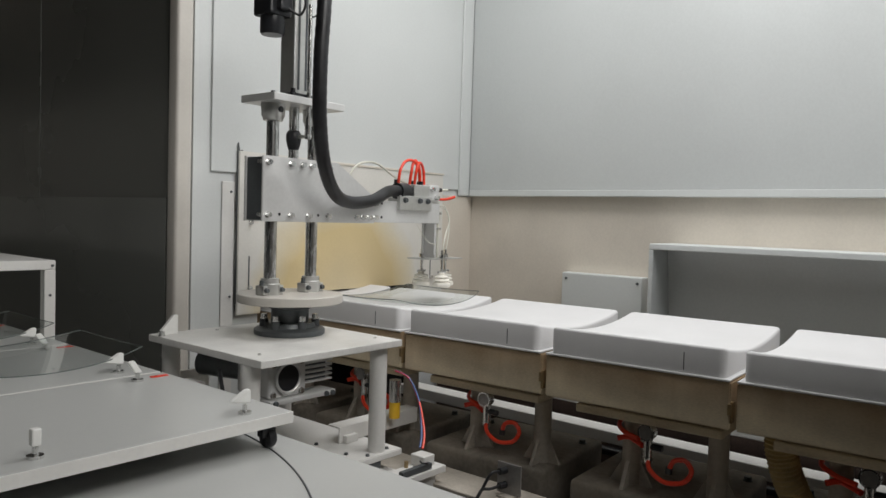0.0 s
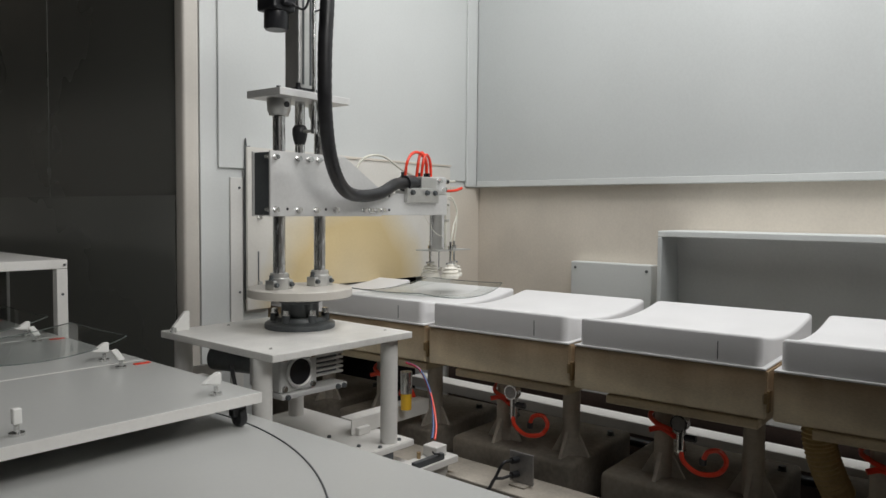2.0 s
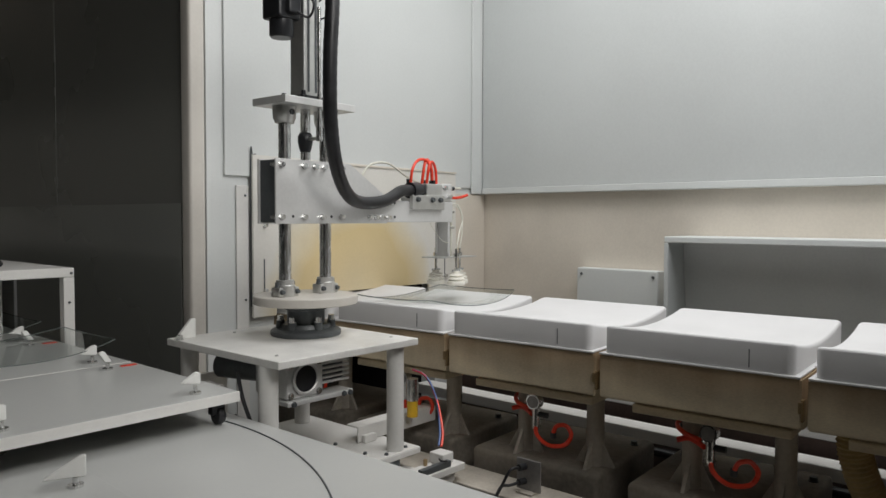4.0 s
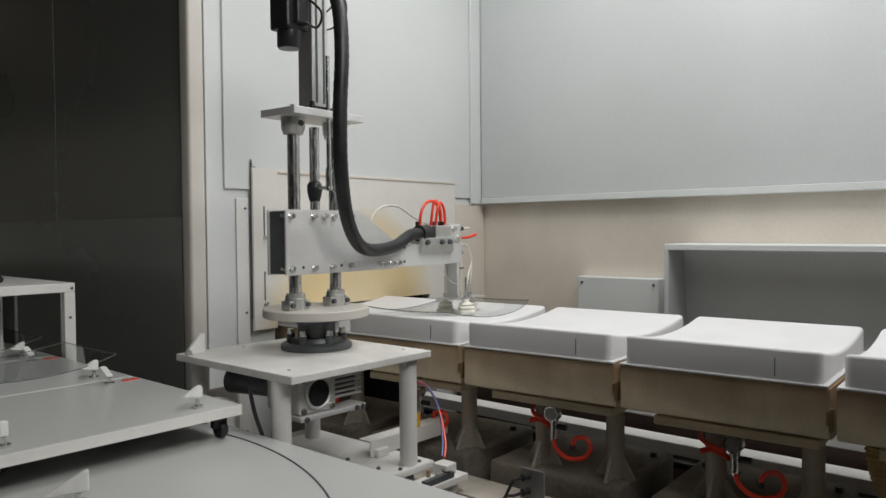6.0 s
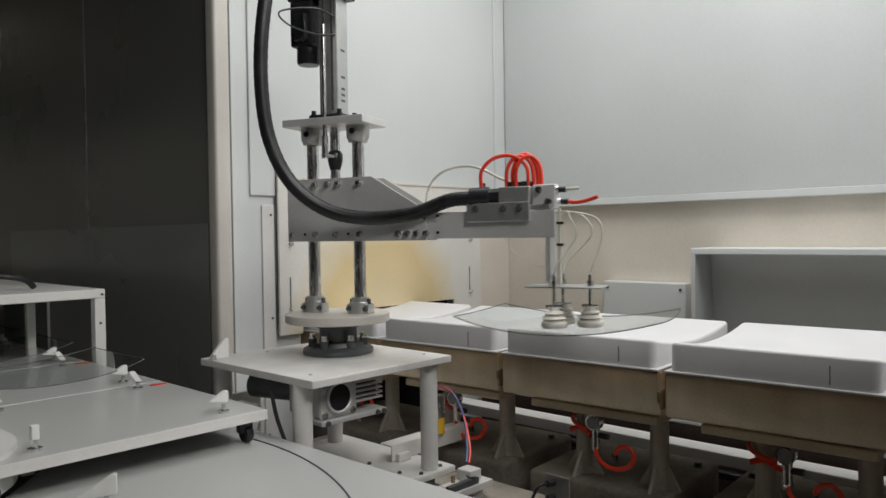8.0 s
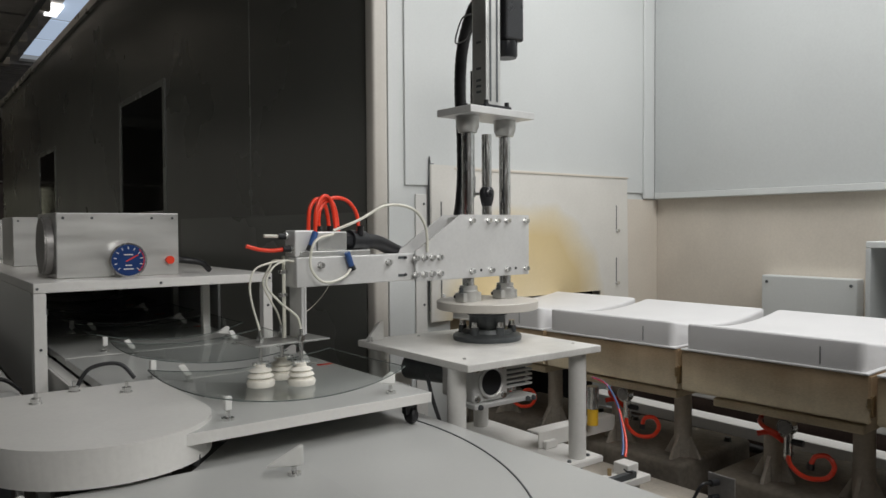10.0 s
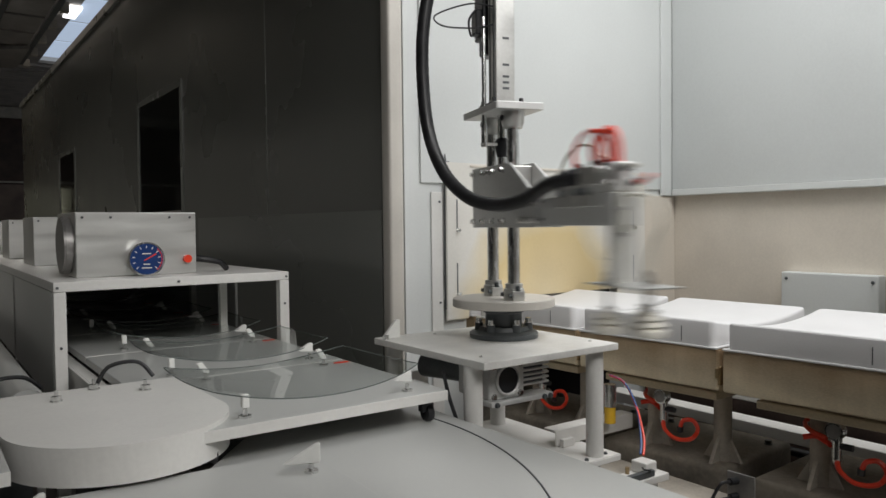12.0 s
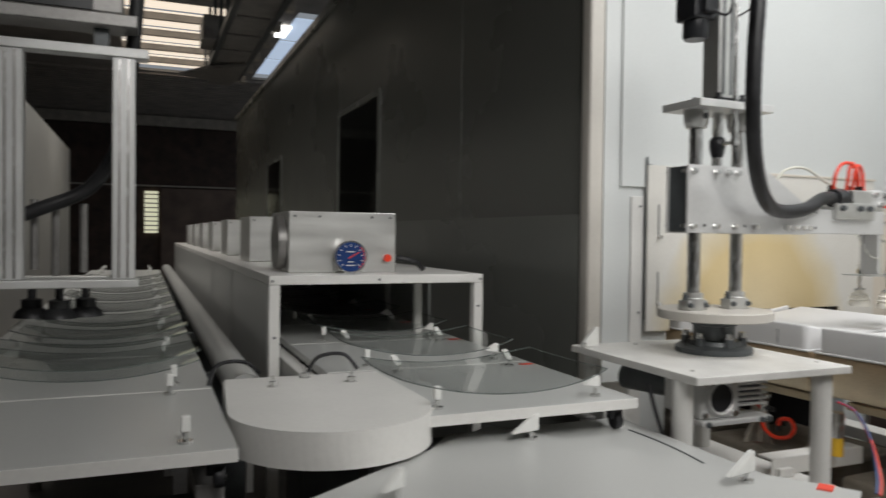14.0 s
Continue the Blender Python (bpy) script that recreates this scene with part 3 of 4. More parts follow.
# ---- the robot: turns about its upright axis; the arm slides on two shafts ----
def robot():
    t = thing("pick_and_place_robot", pose(AX, AY, 0, 0, 0, 3))
    part("disc", lathe([(0, 1.033), (0.173, 1.033), (0.178, 1.036), (0.178, 1.060), (0.175, 1.063), (0, 1.063)], seg=48), CREAM, t, "thick cream round plate", True)
    for x in (-0.09, 0.09):
        part("shaft", cyl((x, 0, 1.06), (x, 0, 1.70), 0.0205, 28), STEEL, t, "polished steel shaft", True)
        c = lathe([(0, 1.063), (0.034, 1.063), (0.034, 1.10), (0.030, 1.103), (0.030, 1.118), (0.021, 1.118)], (x, 0, 0), 24)
        box(x - 0.042, x + 0.042, -0.022, 0.022, 1.063, 1.095, 0.003, bm=c)
        part("shaft_clamp", c, ALU, t, "aluminium clamp block", True)
        for sx in (-0.032, 0.032):
            part("clamp_bolt", bolt_bm((x + sx, -0.022, 1.08), (0, -1, 0), 0.007, 0.008), IRON, t)
            part("clamp_cap", bolt_bm((x + sx, 0, 1.095), (0, 0, 1), 0.008, 0.014), IRON, t)
        c = lathe([(0.021, 1.64), (0.032, 1.64), (0.034, 1.65), (0.038, 1.655), (0.040, 1.695), (0, 1.695)], (x, 0, 0), 24)
        part("top_clamp", c, ALU, t, "", True)
        part("clamp_hole", cyl((x, -0.036, 1.675), (x, -0.042, 1.675), 0.010, 12), BLACKP, t)
    part("top_plate", box(-0.155, 0.155, -0.085, 0.085, 1.696, 1.720, 0.002), ALUW, t, "pale square-edged top plate")
    for x in (-0.05, 0.05):
        for y in (-0.05, 0.05):
            part("plate_bolt", bolt_bm((x, y, 1.734), (0, 0, 1), 0.008, 0.012), BLACKP, t)
    part("cylinder_base", box(-0.062, 0.062, -0.062, 0.062, 1.720, 1.734, 0.002), BLACKP, t)
    c = box(-0.036, 0.036, -0.036, 0.036, 1.734, 2.13, 0.006)
    part("cylinder", c, ALU, t, "extruded aluminium cylinder")
    for y in (-0.0365, 0.0365):
        for x in (-0.016, 0.016):
            part("groove", box(x - 0.004, x + 0.004, y - 0.001, y + 0.001, 1.75, 2.12), IRON, t)
    for z in (1.78, 1.80, 1.82, 1.86, 1.95):
        part("label_mark", box(0.0362, 0.0368, -0.012, 0.012, z, z + 0.008), IRON, t, "dark printed bar")
    part("motor_bracket", box(-0.15, 0.06, -0.05, 0.05, 2.13, 2.17, 0.004), BLACKP, t)
    m = box(-0.145, -0.055, -0.045, 0.045, 1.975, 2.13, 0.008)
    part("motor", m, BLACKP, t, "black servo motor")
    part("motor_cap", lathe([(0, 1.918), (0.035, 1.918), (0.040, 1.925), (0.040, 1.976), (0, 1.976)], (-0.100, 0, 0), 24), BLACKP, t, "", True)
    part("motor_plug", box(-0.12, -0.07, -0.066, -0.04, 1.99, 2.08, 0.006), BLACKP, t)
    part("motor_cable", tube([(-0.09, -0.06, 2.0), (-0.06, -0.09, 1.98), (-0.05, -0.1, 2.03), (-0.08, -0.06, 2.08)], 0.004, 8), BLACK, t)
    part("sensor_cable", tube([(0.03, -0.04, 2.06), (0.0, -0.12, 2.07), (-0.06, -0.22, 2.04), (-0.04, -0.20, 2.0), (0.0, -0.1, 1.99), (0.03, -0.04, 2.0)], 0.003, 8), BLACK, t)
    a = thing("arm")
    a.parent = t
    part("guide_rod", cyl((0.003, -0.068, 1.60), (0.003, -0.068, 2.03), 0.0075, 12), STEEL, a, "", True)
    part("guide_sleeve", cyl((0.003, -0.068, 1.585), (0.003, -0.068, 1.66), 0.011, 12), STEEL, a, "", True)
    part("rod_bridge", box(-0.006, 0.012, -0.078, -0.02, 1.590, 1.600, 0.002), ALU, a, "small clamp bridge")
    part("coupling", lathe([(0, 1.513), (0.012, 1.513), (0.012, 1.535), (0.022, 1.566), (0.026, 1.585), (0.026, 1.605), (0.020, 1.615), (0.014, 1.62), (0, 1.62)], seg=12), BLACKP, a, "black ball coupling", True)
    part("piston_rod", cyl((0, 0, 1.515), (0, 0, 1.80), 0.017, 16), STEEL, a, "", True)
    part("hose", tube([(0.52, -0.03, 1.436), (0.44, -0.045, 1.432), (0.32, -0.07, 1.392), (0.17, -0.10, 1.382), (0.05, -0.15, 1.412), (-0.045, -0.20, 1.50), (-0.10, -0.235, 1.64), (-0.115, -0.25, 1.82), (-0.105, -0.25, 2.0), (-0.09, -0.22, 2.15), (-0.06, -0.13, 2.27), (-0.045, -0.05, 2.30)], 0.0225, 16, 12, ribs=0.02), BLACK, a, "thick black corrugated hose", True)
    side = [(-0.165, 1.308), (0.73, 1.308), (0.73, 1.395), (0.34, 1.415), (0.165, 1.52), (-0.165, 1.52)]
    for y in (-0.048, 0.040):
        part("side_plate", prism(side[:1] + [(0.36, 1.308), (0.36, 1.405)] + side[3:], "y", y, y + 0.008, 0.0015), ALUW, a, "pale aluminium side plate")
    part("slide_block", box(-0.145, 0.150, -0.039, 0.039, 1.318, 1.512, 0.004), ALU, a, "grey slide block")
    part("end_cover", box(-0.160, -0.146, -0.039, 0.039, 1.312, 1.516, 0.002), IRON, a, "dark end cover")
    part("beam", box(0.30, 0.775, -0.036, 0.036, 1.312, 1.396, 0.003), ALUW, a, "pale aluminium arm beam")
    for y, d in ((-0.048, -1), (0.048, 1)):
        for x, z in ((-0.145, 1.33), (-0.05, 1.33), (0.03, 1.33), (0.12, 1.33), (-0.145, 1.50), (-0.05, 1.50), (0.0, 1.50), (0.04, 1.50), (0.12, 1.50)):
            part("bolt", bolt_bm((x, y, z), (0, d, 0), 0.0085, 0.012), STEEL, a)
        for x, z in ((-0.095, 1.332), (0.075, 1.332), (0.40, 1.332), (0.40, 1.385)):
            part("hole", cyl((x, y - 0.001, z), (x, y + 0.001, z), 0.005, 12), BLACKP, a, "dark drilled hole")
        for i in range(4):
            for z in (1.330, 1.382):
                part("bolt", bolt_bm((0.262 + i * 0.033, y, z), (0, d, 0), 0.0085, 0.012), STEEL, a)
    for z in (1.33, 1.50):
        part("bolt", bolt_bm((-0.16, -0.03, z), (-1, 0, 0), 0.006, 0.007), STEEL, a)
    part("valve_plate", box(0.50, 0.70, -0.052, -0.0365, 1.362, 1.420, 0.002), ALU, a, "grey valve bracket")
    for x in (0.53, 0.62, 0.67):
        part("bracket_bolt", bolt_bm((x, -0.052, 1.402), (0, -1, 0), 0.009, 0.008), IRON, a)
    part("valve_base", box(0.52, 0.76, -0.036, 0.03, 1.397, 1.412, 0.002), ALU, a)
    part("valve_block", box(0.60, 0.70, -0.040, 0.025, 1.413, 1.468, 0.004), ALU, a, "aluminium valve block")
    part("end_block", box(0.705, 0.775, -0.030, 0.028, 1.397, 1.472, 0.004), ALUW, a, "white end block")
    for y, z in ((-0.015, 1.455), (0.012, 1.42)):
        part("end_fitting", cyl((0.775, y, z), (0.805, y, z), 0.009, 12), BLACKP, a)
        part("fitting_ring", cyl((0.776, y, z), (0.784, y, z), 0.012, 12), STEEL, a)
    for x, z in ((0.725, 1.455), (0.755, 1.42)):
        part("fitting", bolt_bm((x, -0.030, z), (0, -1, 0), 0.009, 0.012), STEEL, a)
    part("hose_union", cyl((0.505, -0.03, 1.437), (0.565, -0.02, 1.44), 0.032, 20), BLACKP, a, "black hose union", True)
    part("union_nut", cyl((0.565, -0.02, 1.44), (0.60, -0.015, 1.442), 0.024, 6), BLACKP, a)
    for x, y in ((0.535, 0.0), (0.625, 0.0), (0.65, 0.012), (0.675, -0.01), (0.69, 0.012)):
        part("push_fitting", cyl((x, y, 1.455), (x, y, 1.484), 0.010, 12), BLACKP, a)
    for i, (x0, x1, y, h) in enumerate(((0.535, 0.675, -0.01, 1.565), (0.615, 0.69, 0.0, 1.562), (0.63, 0.70, 0.012, 1.568), (0.645, 0.715, 0.0, 1.56))):
        part("red_tube", tube([(x0, y, 1.465), (x0 + 0.003, y - 0.006, 1.52), ((x0 * 2.4 + x1) / 3.4, y, h - 0.006), ((x0 + x1 * 2.4) / 3.4, y + 0.008, h), (x1 + 0.003, y + 0.012, 1.53), (x1 + 0.008, y + 0.012, 1.465)], 0.006, 10), RED, a, "bright red air tube", True)
    part("red_tail", tube([(0.80, 0.012, 1.42), (0.83, 0.0, 1.416), (0.865, -0.012, 1.420), (0.90, -0.018, 1.430)], 0.006, 10), RED, a, "loose red tube end", True)
    part("pale_tail", tube([(0.80, -0.015, 1.455), (0.82, -0.02, 1.456), (0.845, -0.02, 1.457)], 0.005, 8), CLEAR, a, "", True)
    part("gripper_bar", box(0.752, 0.760, -0.034, 0.034, 1.168, 1.385, 0.002), ALUW, a, "flat pale upright gripper bar")
    for y in (-0.030, 0.030):
        part("bar_rail", box(0.744, 0.7515, y - 0.005, y + 0.005, 1.18, 1.312, 0.002), ALUW, a, "pale guide rail")
    part("side_rod", cyl((0.785, -0.02, 1.168), (0.785, -0.02, 1.40), 0.0055, 10), CLEAR, a, "white upright air line", True)
    for z in (1.35, 1.285):
        part("rod_clip", box(0.776, 0.800, -0.028, -0.012, z, z + 0.01, 0.002), STEEL, a)
    part("gripper_foot", box(0.685, 0.915, -0.06, 0.06, 1.162, 1.1665, 0.001), ALU, a, "thin flat cup carrier")
    cups = []
    for x, y in ((0.775, -0.055), (0.775, 0.055), (0.87, 0.0)):
        cups.append(part("spring_rod", cyl((x, y, 1.090), (x, y, 1.20), 0.0055, 10), STEEL, a, "", True))
        part("rod_nut", lathe([(0, 1.167), (0.011, 1.167), (0.011, 1.182), (0, 1.182)], (x, y, 0), 6), STEEL, a)
        cups.append(part("cross_pin", cyl((x - 0.024, y, 1.108), (x + 0.024, y, 1.108), 0.005, 8), STEEL, a))
        cups.append(part("suction_cup", lathe([(0, 1.106), (0.013, 1.106), (0.015, 1.096), (0.028, 1.092), (0.031, 1.088), (0.024, 1.083), (0.033, 1.078), (0.036, 1.073), (0.028, 1.068), (0.037, 1.062), (0.039, 1.054), (0.036, 1.046), (0, 1.046)], (x, y, 0), 24), CUP, a, "cream felt suction cup", True))
    for (x, y), b, r in (((0.775, -0.055), -0.03, 0.84), ((0.775, 0.055), 0.03, 0.87), ((0.87, 0.0), 0.01, 0.905)):
        part("milky_tube", tube([(0.775, b * 0.6, 1.385), (0.81, b, 1.388), (r - 0.02, b * 1.2, 1.37), (r, b * 1.3, 1.325), ((x + r) / 2 + 0.008, (y + b) / 2, 1.275), (x + 0.012, y, 1.235), (x, y, 1.195)], 0.003, 8), CLEAR, a, "milky air tube", True)
    part("pale_arc", tube([(0.66, 0.045, 1.47), (0.58, 0.055, 1.50), (0.48, 0.06, 1.545), (0.38, 0.06, 1.535), (0.325, 0.055, 1.48), (0.315, 0.052, 1.40)], 0.0045, 8), CLEAR, a, "looped milky tube", True)
    part("low_arc", tube([(0.66, 0.045, 1.46), (0.73, 0.06, 1.44), (0.745, 0.06, 1.37), (0.70, 0.055, 1.325), (0.63, 0.05, 1.335), (0.595, 0.048, 1.37)], 0.004, 8), CLEAR, a, "", True)
    for x, z, dx in ((0.60, 1.385, 0.015), (0.735, 1.445, -0.015)):
        part("blue_fitting", cyl((x, 0.046, z - 0.018), (x + dx, 0.046, z + 0.022), 0.009, 12), BLUE, a, "small blue push fitting")
        part("fitting_end", cyl((x - dx * 0.4, 0.046, z - 0.030), (x, 0.046, z - 0.018), 0.010, 12), BLACKP, a)
    for x in (0.46, 0.70):
        part("bolt", bolt_bm((x, 0.036, 1.372), (0, 1, 0), 0.0085, 0.012), STEEL, a)
    for z in (1.33, 1.385):
        part("slot", box(0.395, 0.42, 0.0362, 0.0375, z - 0.004, z + 0.004), IRON, a)
    part("thin_wire", tube([(0.62, -0.04, 1.31), (0.65, -0.045, 1.27), (0.70, -0.04, 1.235), (0.75, -0.036, 1.225)], 0.0013, 6), CLEAR, a)
    return tagged(t, "aluminium pick-and-place robot with suction cups and black hose", "robot"), a, cups


ROBOT, ARM, CUPS = robot()


# ---- mould line ----
PITCH, MX0, MX1 = 0.595, 2.075, 2.72


def mould_profile(u):
    # height of the cupped top across its width, u from 0 to 1
    return 0.999 - 0.032 * (1 - (2 * u - 1) ** 2) - 0.004 * u


def mould_cart():
    t = thing("mould_cart", pose(0, 0, 0))
    h, hb = PITCH / 2 - 0.024, PITCH / 2 - 0.008
    n = 20
    top = [(MX0 + (MX1 - MX0) * i / n, mould_profile(i / n)) for i in range(n + 1)]
    bm = prism([(MX0, 0.913)] + top + [(MX1, 0.913)], "y", -h, h)
    bmesh.ops.dissolve_limit(bm, angle_limit=0.001, verts=bm.verts[:], edges=bm.edges[:])
    up = [e for e in bm.edges if abs(e.verts[0].co.z - e.verts[1].co.z) > 0.05 and len(e.link_faces) == 2]
    bmesh.ops.bevel(bm, geom=up, offset=0.022, segments=4, affect="EDGES", profile=0.5)
    sharp = [e for e in bm.edges if len(e.link_faces) == 2 and e.calc_face_angle(0) > 0.6 and min(v.co.z for v in e.verts) > 0.92]
    bmesh.ops.bevel(bm, geom=sharp, offset=0.010, segments=3, affect="EDGES", profile=0.5)
    part("mould_top", bm, MOULD, t, "white cupped ceramic-fibre mould", True)
    part("joint_line", box(MX0 - 0.0012, MX0 + 0.0005, -h + 0.115, -h + 0.1175, 0.922, 0.972), IRON, t, "thin dark joint line")
    part("rim_flange", box(MX0 - 0.006, MX1 + 0.006, -hb + 0.002, hb - 0.002, 0.9062, 0.9128, 0.002), MOULD, t, "thin white rim flange")
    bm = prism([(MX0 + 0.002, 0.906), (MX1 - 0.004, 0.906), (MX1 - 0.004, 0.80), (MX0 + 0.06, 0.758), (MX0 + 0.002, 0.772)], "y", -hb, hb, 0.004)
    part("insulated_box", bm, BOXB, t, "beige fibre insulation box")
    part("latch", box(MX0 + 0.004, MX0 + 0.03, -hb - 0.006, -hb + 0.001, 0.79, 0.85, 0.002), BRASS, t, "tarnished corner latch")
    part("latch_hook", box(MX0 - 0.003, MX0 + 0.006, -hb - 0.004, -hb + 0.006, 0.815, 0.845, 0.001), BRASS, t)
    h = hb
    part("under_tray", box(MX0 + 0.045, MX1 - 0.08, -h + 0.03, h - 0.09, 0.728, 0.755, 0.004), BOXB, t, "beige lower tray")
    for y in (-0.224, 0.045):
        part("post", cyl((2.22, y, 0.50), (2.22, y, 0.728), 0.03, 20), POSTM, t, "", True)
        g = prism([(2.22, 0.63), (2.22, 0.505), (2.14, 0.505)], "y", y - 0.006, y + 0.006)
        part("gusset", g, POSTM, t)
        g = prism([(y, 0.63), (y - 0.07, 0.505), (y + 0.07, 0.505)], "x", 2.214, 2.226)
        part("gusset", g, POSTM, t)
    bm = box(2.12, 2.60, -0.28, 0.215, 0.30, 0.505, 0.018, 3)
    part("base_block", bm, BLOCK, t, "dusty cast base block", True)
    for y in (-0.24, 0.17):
        part("lifting_bolt", bolt_bm((2.50, y, 0.505), (0, 0, 1), 0.012, 0.012), IRON, t)
        part("wheel", cyl((2.16, y - 0.03, 0.08), (2.16, y + 0.03, 0.08), 0.08, 20), IRON, t)
        part("axle_block", box(2.12, 2.56, y - 0.04, y + 0.04, 0.12, 0.299), BLOCK, t)
    part("pressure_gauge", cyl((2.135, -0.03, 0.70), (2.165, -0.03, 0.70), 0.026, 20), STEEL, t, "steel pressure gauge", True)
    part("gauge_face", cyl((2.133, -0.03, 0.70), (2.135, -0.03, 0.70), 0.021, 20), DULL, t, "grey gauge face")
    part("valve_body", cyl((2.16, -0.03, 0.62), (2.16, -0.03, 0.69), 0.014, 14), STEEL, t, "", True)
    part("valve_arm", cyl((2.16, -0.075, 0.655), (2.16, -0.02, 0.655), 0.010, 12), BLACKP, t, "black knob", True)
    part("valve_bowl", lathe([(0, 0.60), (0.012, 0.60), (0.016, 0.606), (0.016, 0.62), (0, 0.62)], (2.16, -0.03, 0), 14), STEEL, t, "", True)
    part("red_loop", tube([(2.16, -0.03, 0.625), (2.14, -0.045, 0.590), (2.14, -0.09, 0.562), (2.15, -0.145, 0.570), (2.16, -0.165, 0.605), (2.16, -0.145, 0.633), (2.15, -0.115, 0.628), (2.155, -0.10, 0.60)], 0.0075, 8), RED, t, "red air tube loop", True)
    part("loop_plug", cyl((2.155, -0.10, 0.604), (2.157, -0.098, 0.585), 0.011, 10), BLACKP, t)
    part("red_wrap", tube([(2.17, 0.075, 0.655), (2.185, 0.045, 0.662), (2.18, 0.015, 0.655), (2.165, -0.01, 0.65)], 0.0085, 8), RED, t, "red tube round the post", True)
    part("red_feed", tube([(2.16, 0.0, 0.67), (2.18, 0.06, 0.68), (2.25, 0.10, 0.69), (2.32, 0.05, 0.74)], 0.0075, 8), RED, t, "red air tube", True)
    return tagged(t, "white-topped bending mould on a dusty wheeled cart", "mould cart", "mould carts in the line")


CART0 = 1.392
CARTS = []


def on_line(x, y, z, rz=0):
    # the mould line runs three degrees askew of the furnace wall
    return pose(2.08, 1.3, 0, 0, 0, 3) @ pose(x - 2.08, y - 1.3, z, 0, 0, rz)


first = mould_cart()
for k in range(-5, 5):
    cart = first if k == -5 else copy_thing(first, pose(0, 0, 0))
    cart.matrix_basis = on_line(0, CART0 + k * PITCH, 0)
    CARTS.append((cart, k))
part("ribbed_hose", tube([(2.22, 0.205, 0.775), (2.225, 0.20, 0.70), (2.24, 0.18, 0.62), (2.28, 0.155, 0.54)], 0.042, 18, 14, ribs=0.07), SPOOL, CARTS[3][0], "ribbed yellow hose")

structure("rail_beam", box(2.80, 2.90, -4, 2.4, 0.432, 0.482, 0.004), WHITE, "pale steel beam behind the mould carts", "beam")
structure("line_plinth", box(1.90, 2.06, -4, 2.4, 0.40, 0.455, 0.004), POSTM, "dusty beige plinth in front of the carts", "plinth")
structure("black_cable_run", box(2.74, 2.78, -4, 2.4, 0.40, 0.43, 0.01), BLACK, "black cable run along the beam", "cable")
structure("rail_beam_upper", box(3.05, 3.12, -4, 2.4, 0.50, 0.55, 0.004), WHITE, "pale upper cable tray behind the mould carts", "beam")
structure("cart_rail", box(2.13, 2.19, -4, 5.2, 0.0, 0.02), IRON, "dark floor rail under the mould carts", "rail")
structure("cart_rail_far", box(2.50, 2.56, -4, 5.2, 0.0, 0.02), IRON, "dark floor rail under the mould carts", "rail")

probe = thing("line_sensor", pose(1.98, 1.14, 0.016))
part("stand", box(-0.03, 0.03, -0.03, 0.03, 0.44, 0.446, 0.002), POSTM, probe)
part("head", box(-0.003, 0.003, -0.045, 0.045, 0.446, 0.545, 0.001), DULL, probe, "thin grey upright sensor plate")
for z in (0.475, 0.522):
    part("plug", cyl((-0.004, 0.012, z), (-0.03, 0.018, z), 0.011, 12), BLACKP, probe, "black sensor plug")
    part("cable", tube([(-0.03, 0.018, z), (-0.06, 0.03, z - 0.004), (-0.085, 0.045, 0.47), (-0.11, 0.055, 0.44), (-0.16, 0.09, 0.425)], 0.005, 8), BLACK, probe)
tagged(probe, "thin grey sensor plate with two black plugs beside the carts", "sensor")


# ---- glass ----
def bent_glass(name, label, lx=0.60, ly=0.50, sag=0.037):
    # rounded outline, bent up at both ends along x; 5 mm thick
    bm = bmesh.new()
    n, m = 26, 12
    grid = []
    for i in range(n + 1):
        u = 2 * i / n - 1
        row = []
        half = ly / 2 * (1 - 0.16 * abs(u) ** 3)
        for j in range(m + 1):
            v = 2 * j / m - 1
            x = lx / 2 * u * (1 - 0.035 * v * v)
            row.append(bm.verts.new((x, v * half, sag * (u * u) + 0.006 * v * v)))
        grid.append(row)
    faces = [bm.faces.new((grid[i][j], grid[i + 1][j], grid[i + 1][j + 1], grid[i][j + 1])) for i in range(n) for j in range(m)]
    bm.normal_update()
    bmesh.ops.solidify(bm, geom=faces, thickness=0.003)
    bm.normal_update()
    for f in bm.faces:
        f.material_index = 1 if abs(f.normal.z) < 0.6 else 0
    ob = part(name, bm, GLASS, None, label, True)
    ob.data.materials.append(EDGE)
    ob.visible_shadow = False
    return tagged(ob, label, "glass pane", "bent glass panes")


CARRIED = bent_glass("bent_glass_pane", "clear bent glass pane with raised ends")


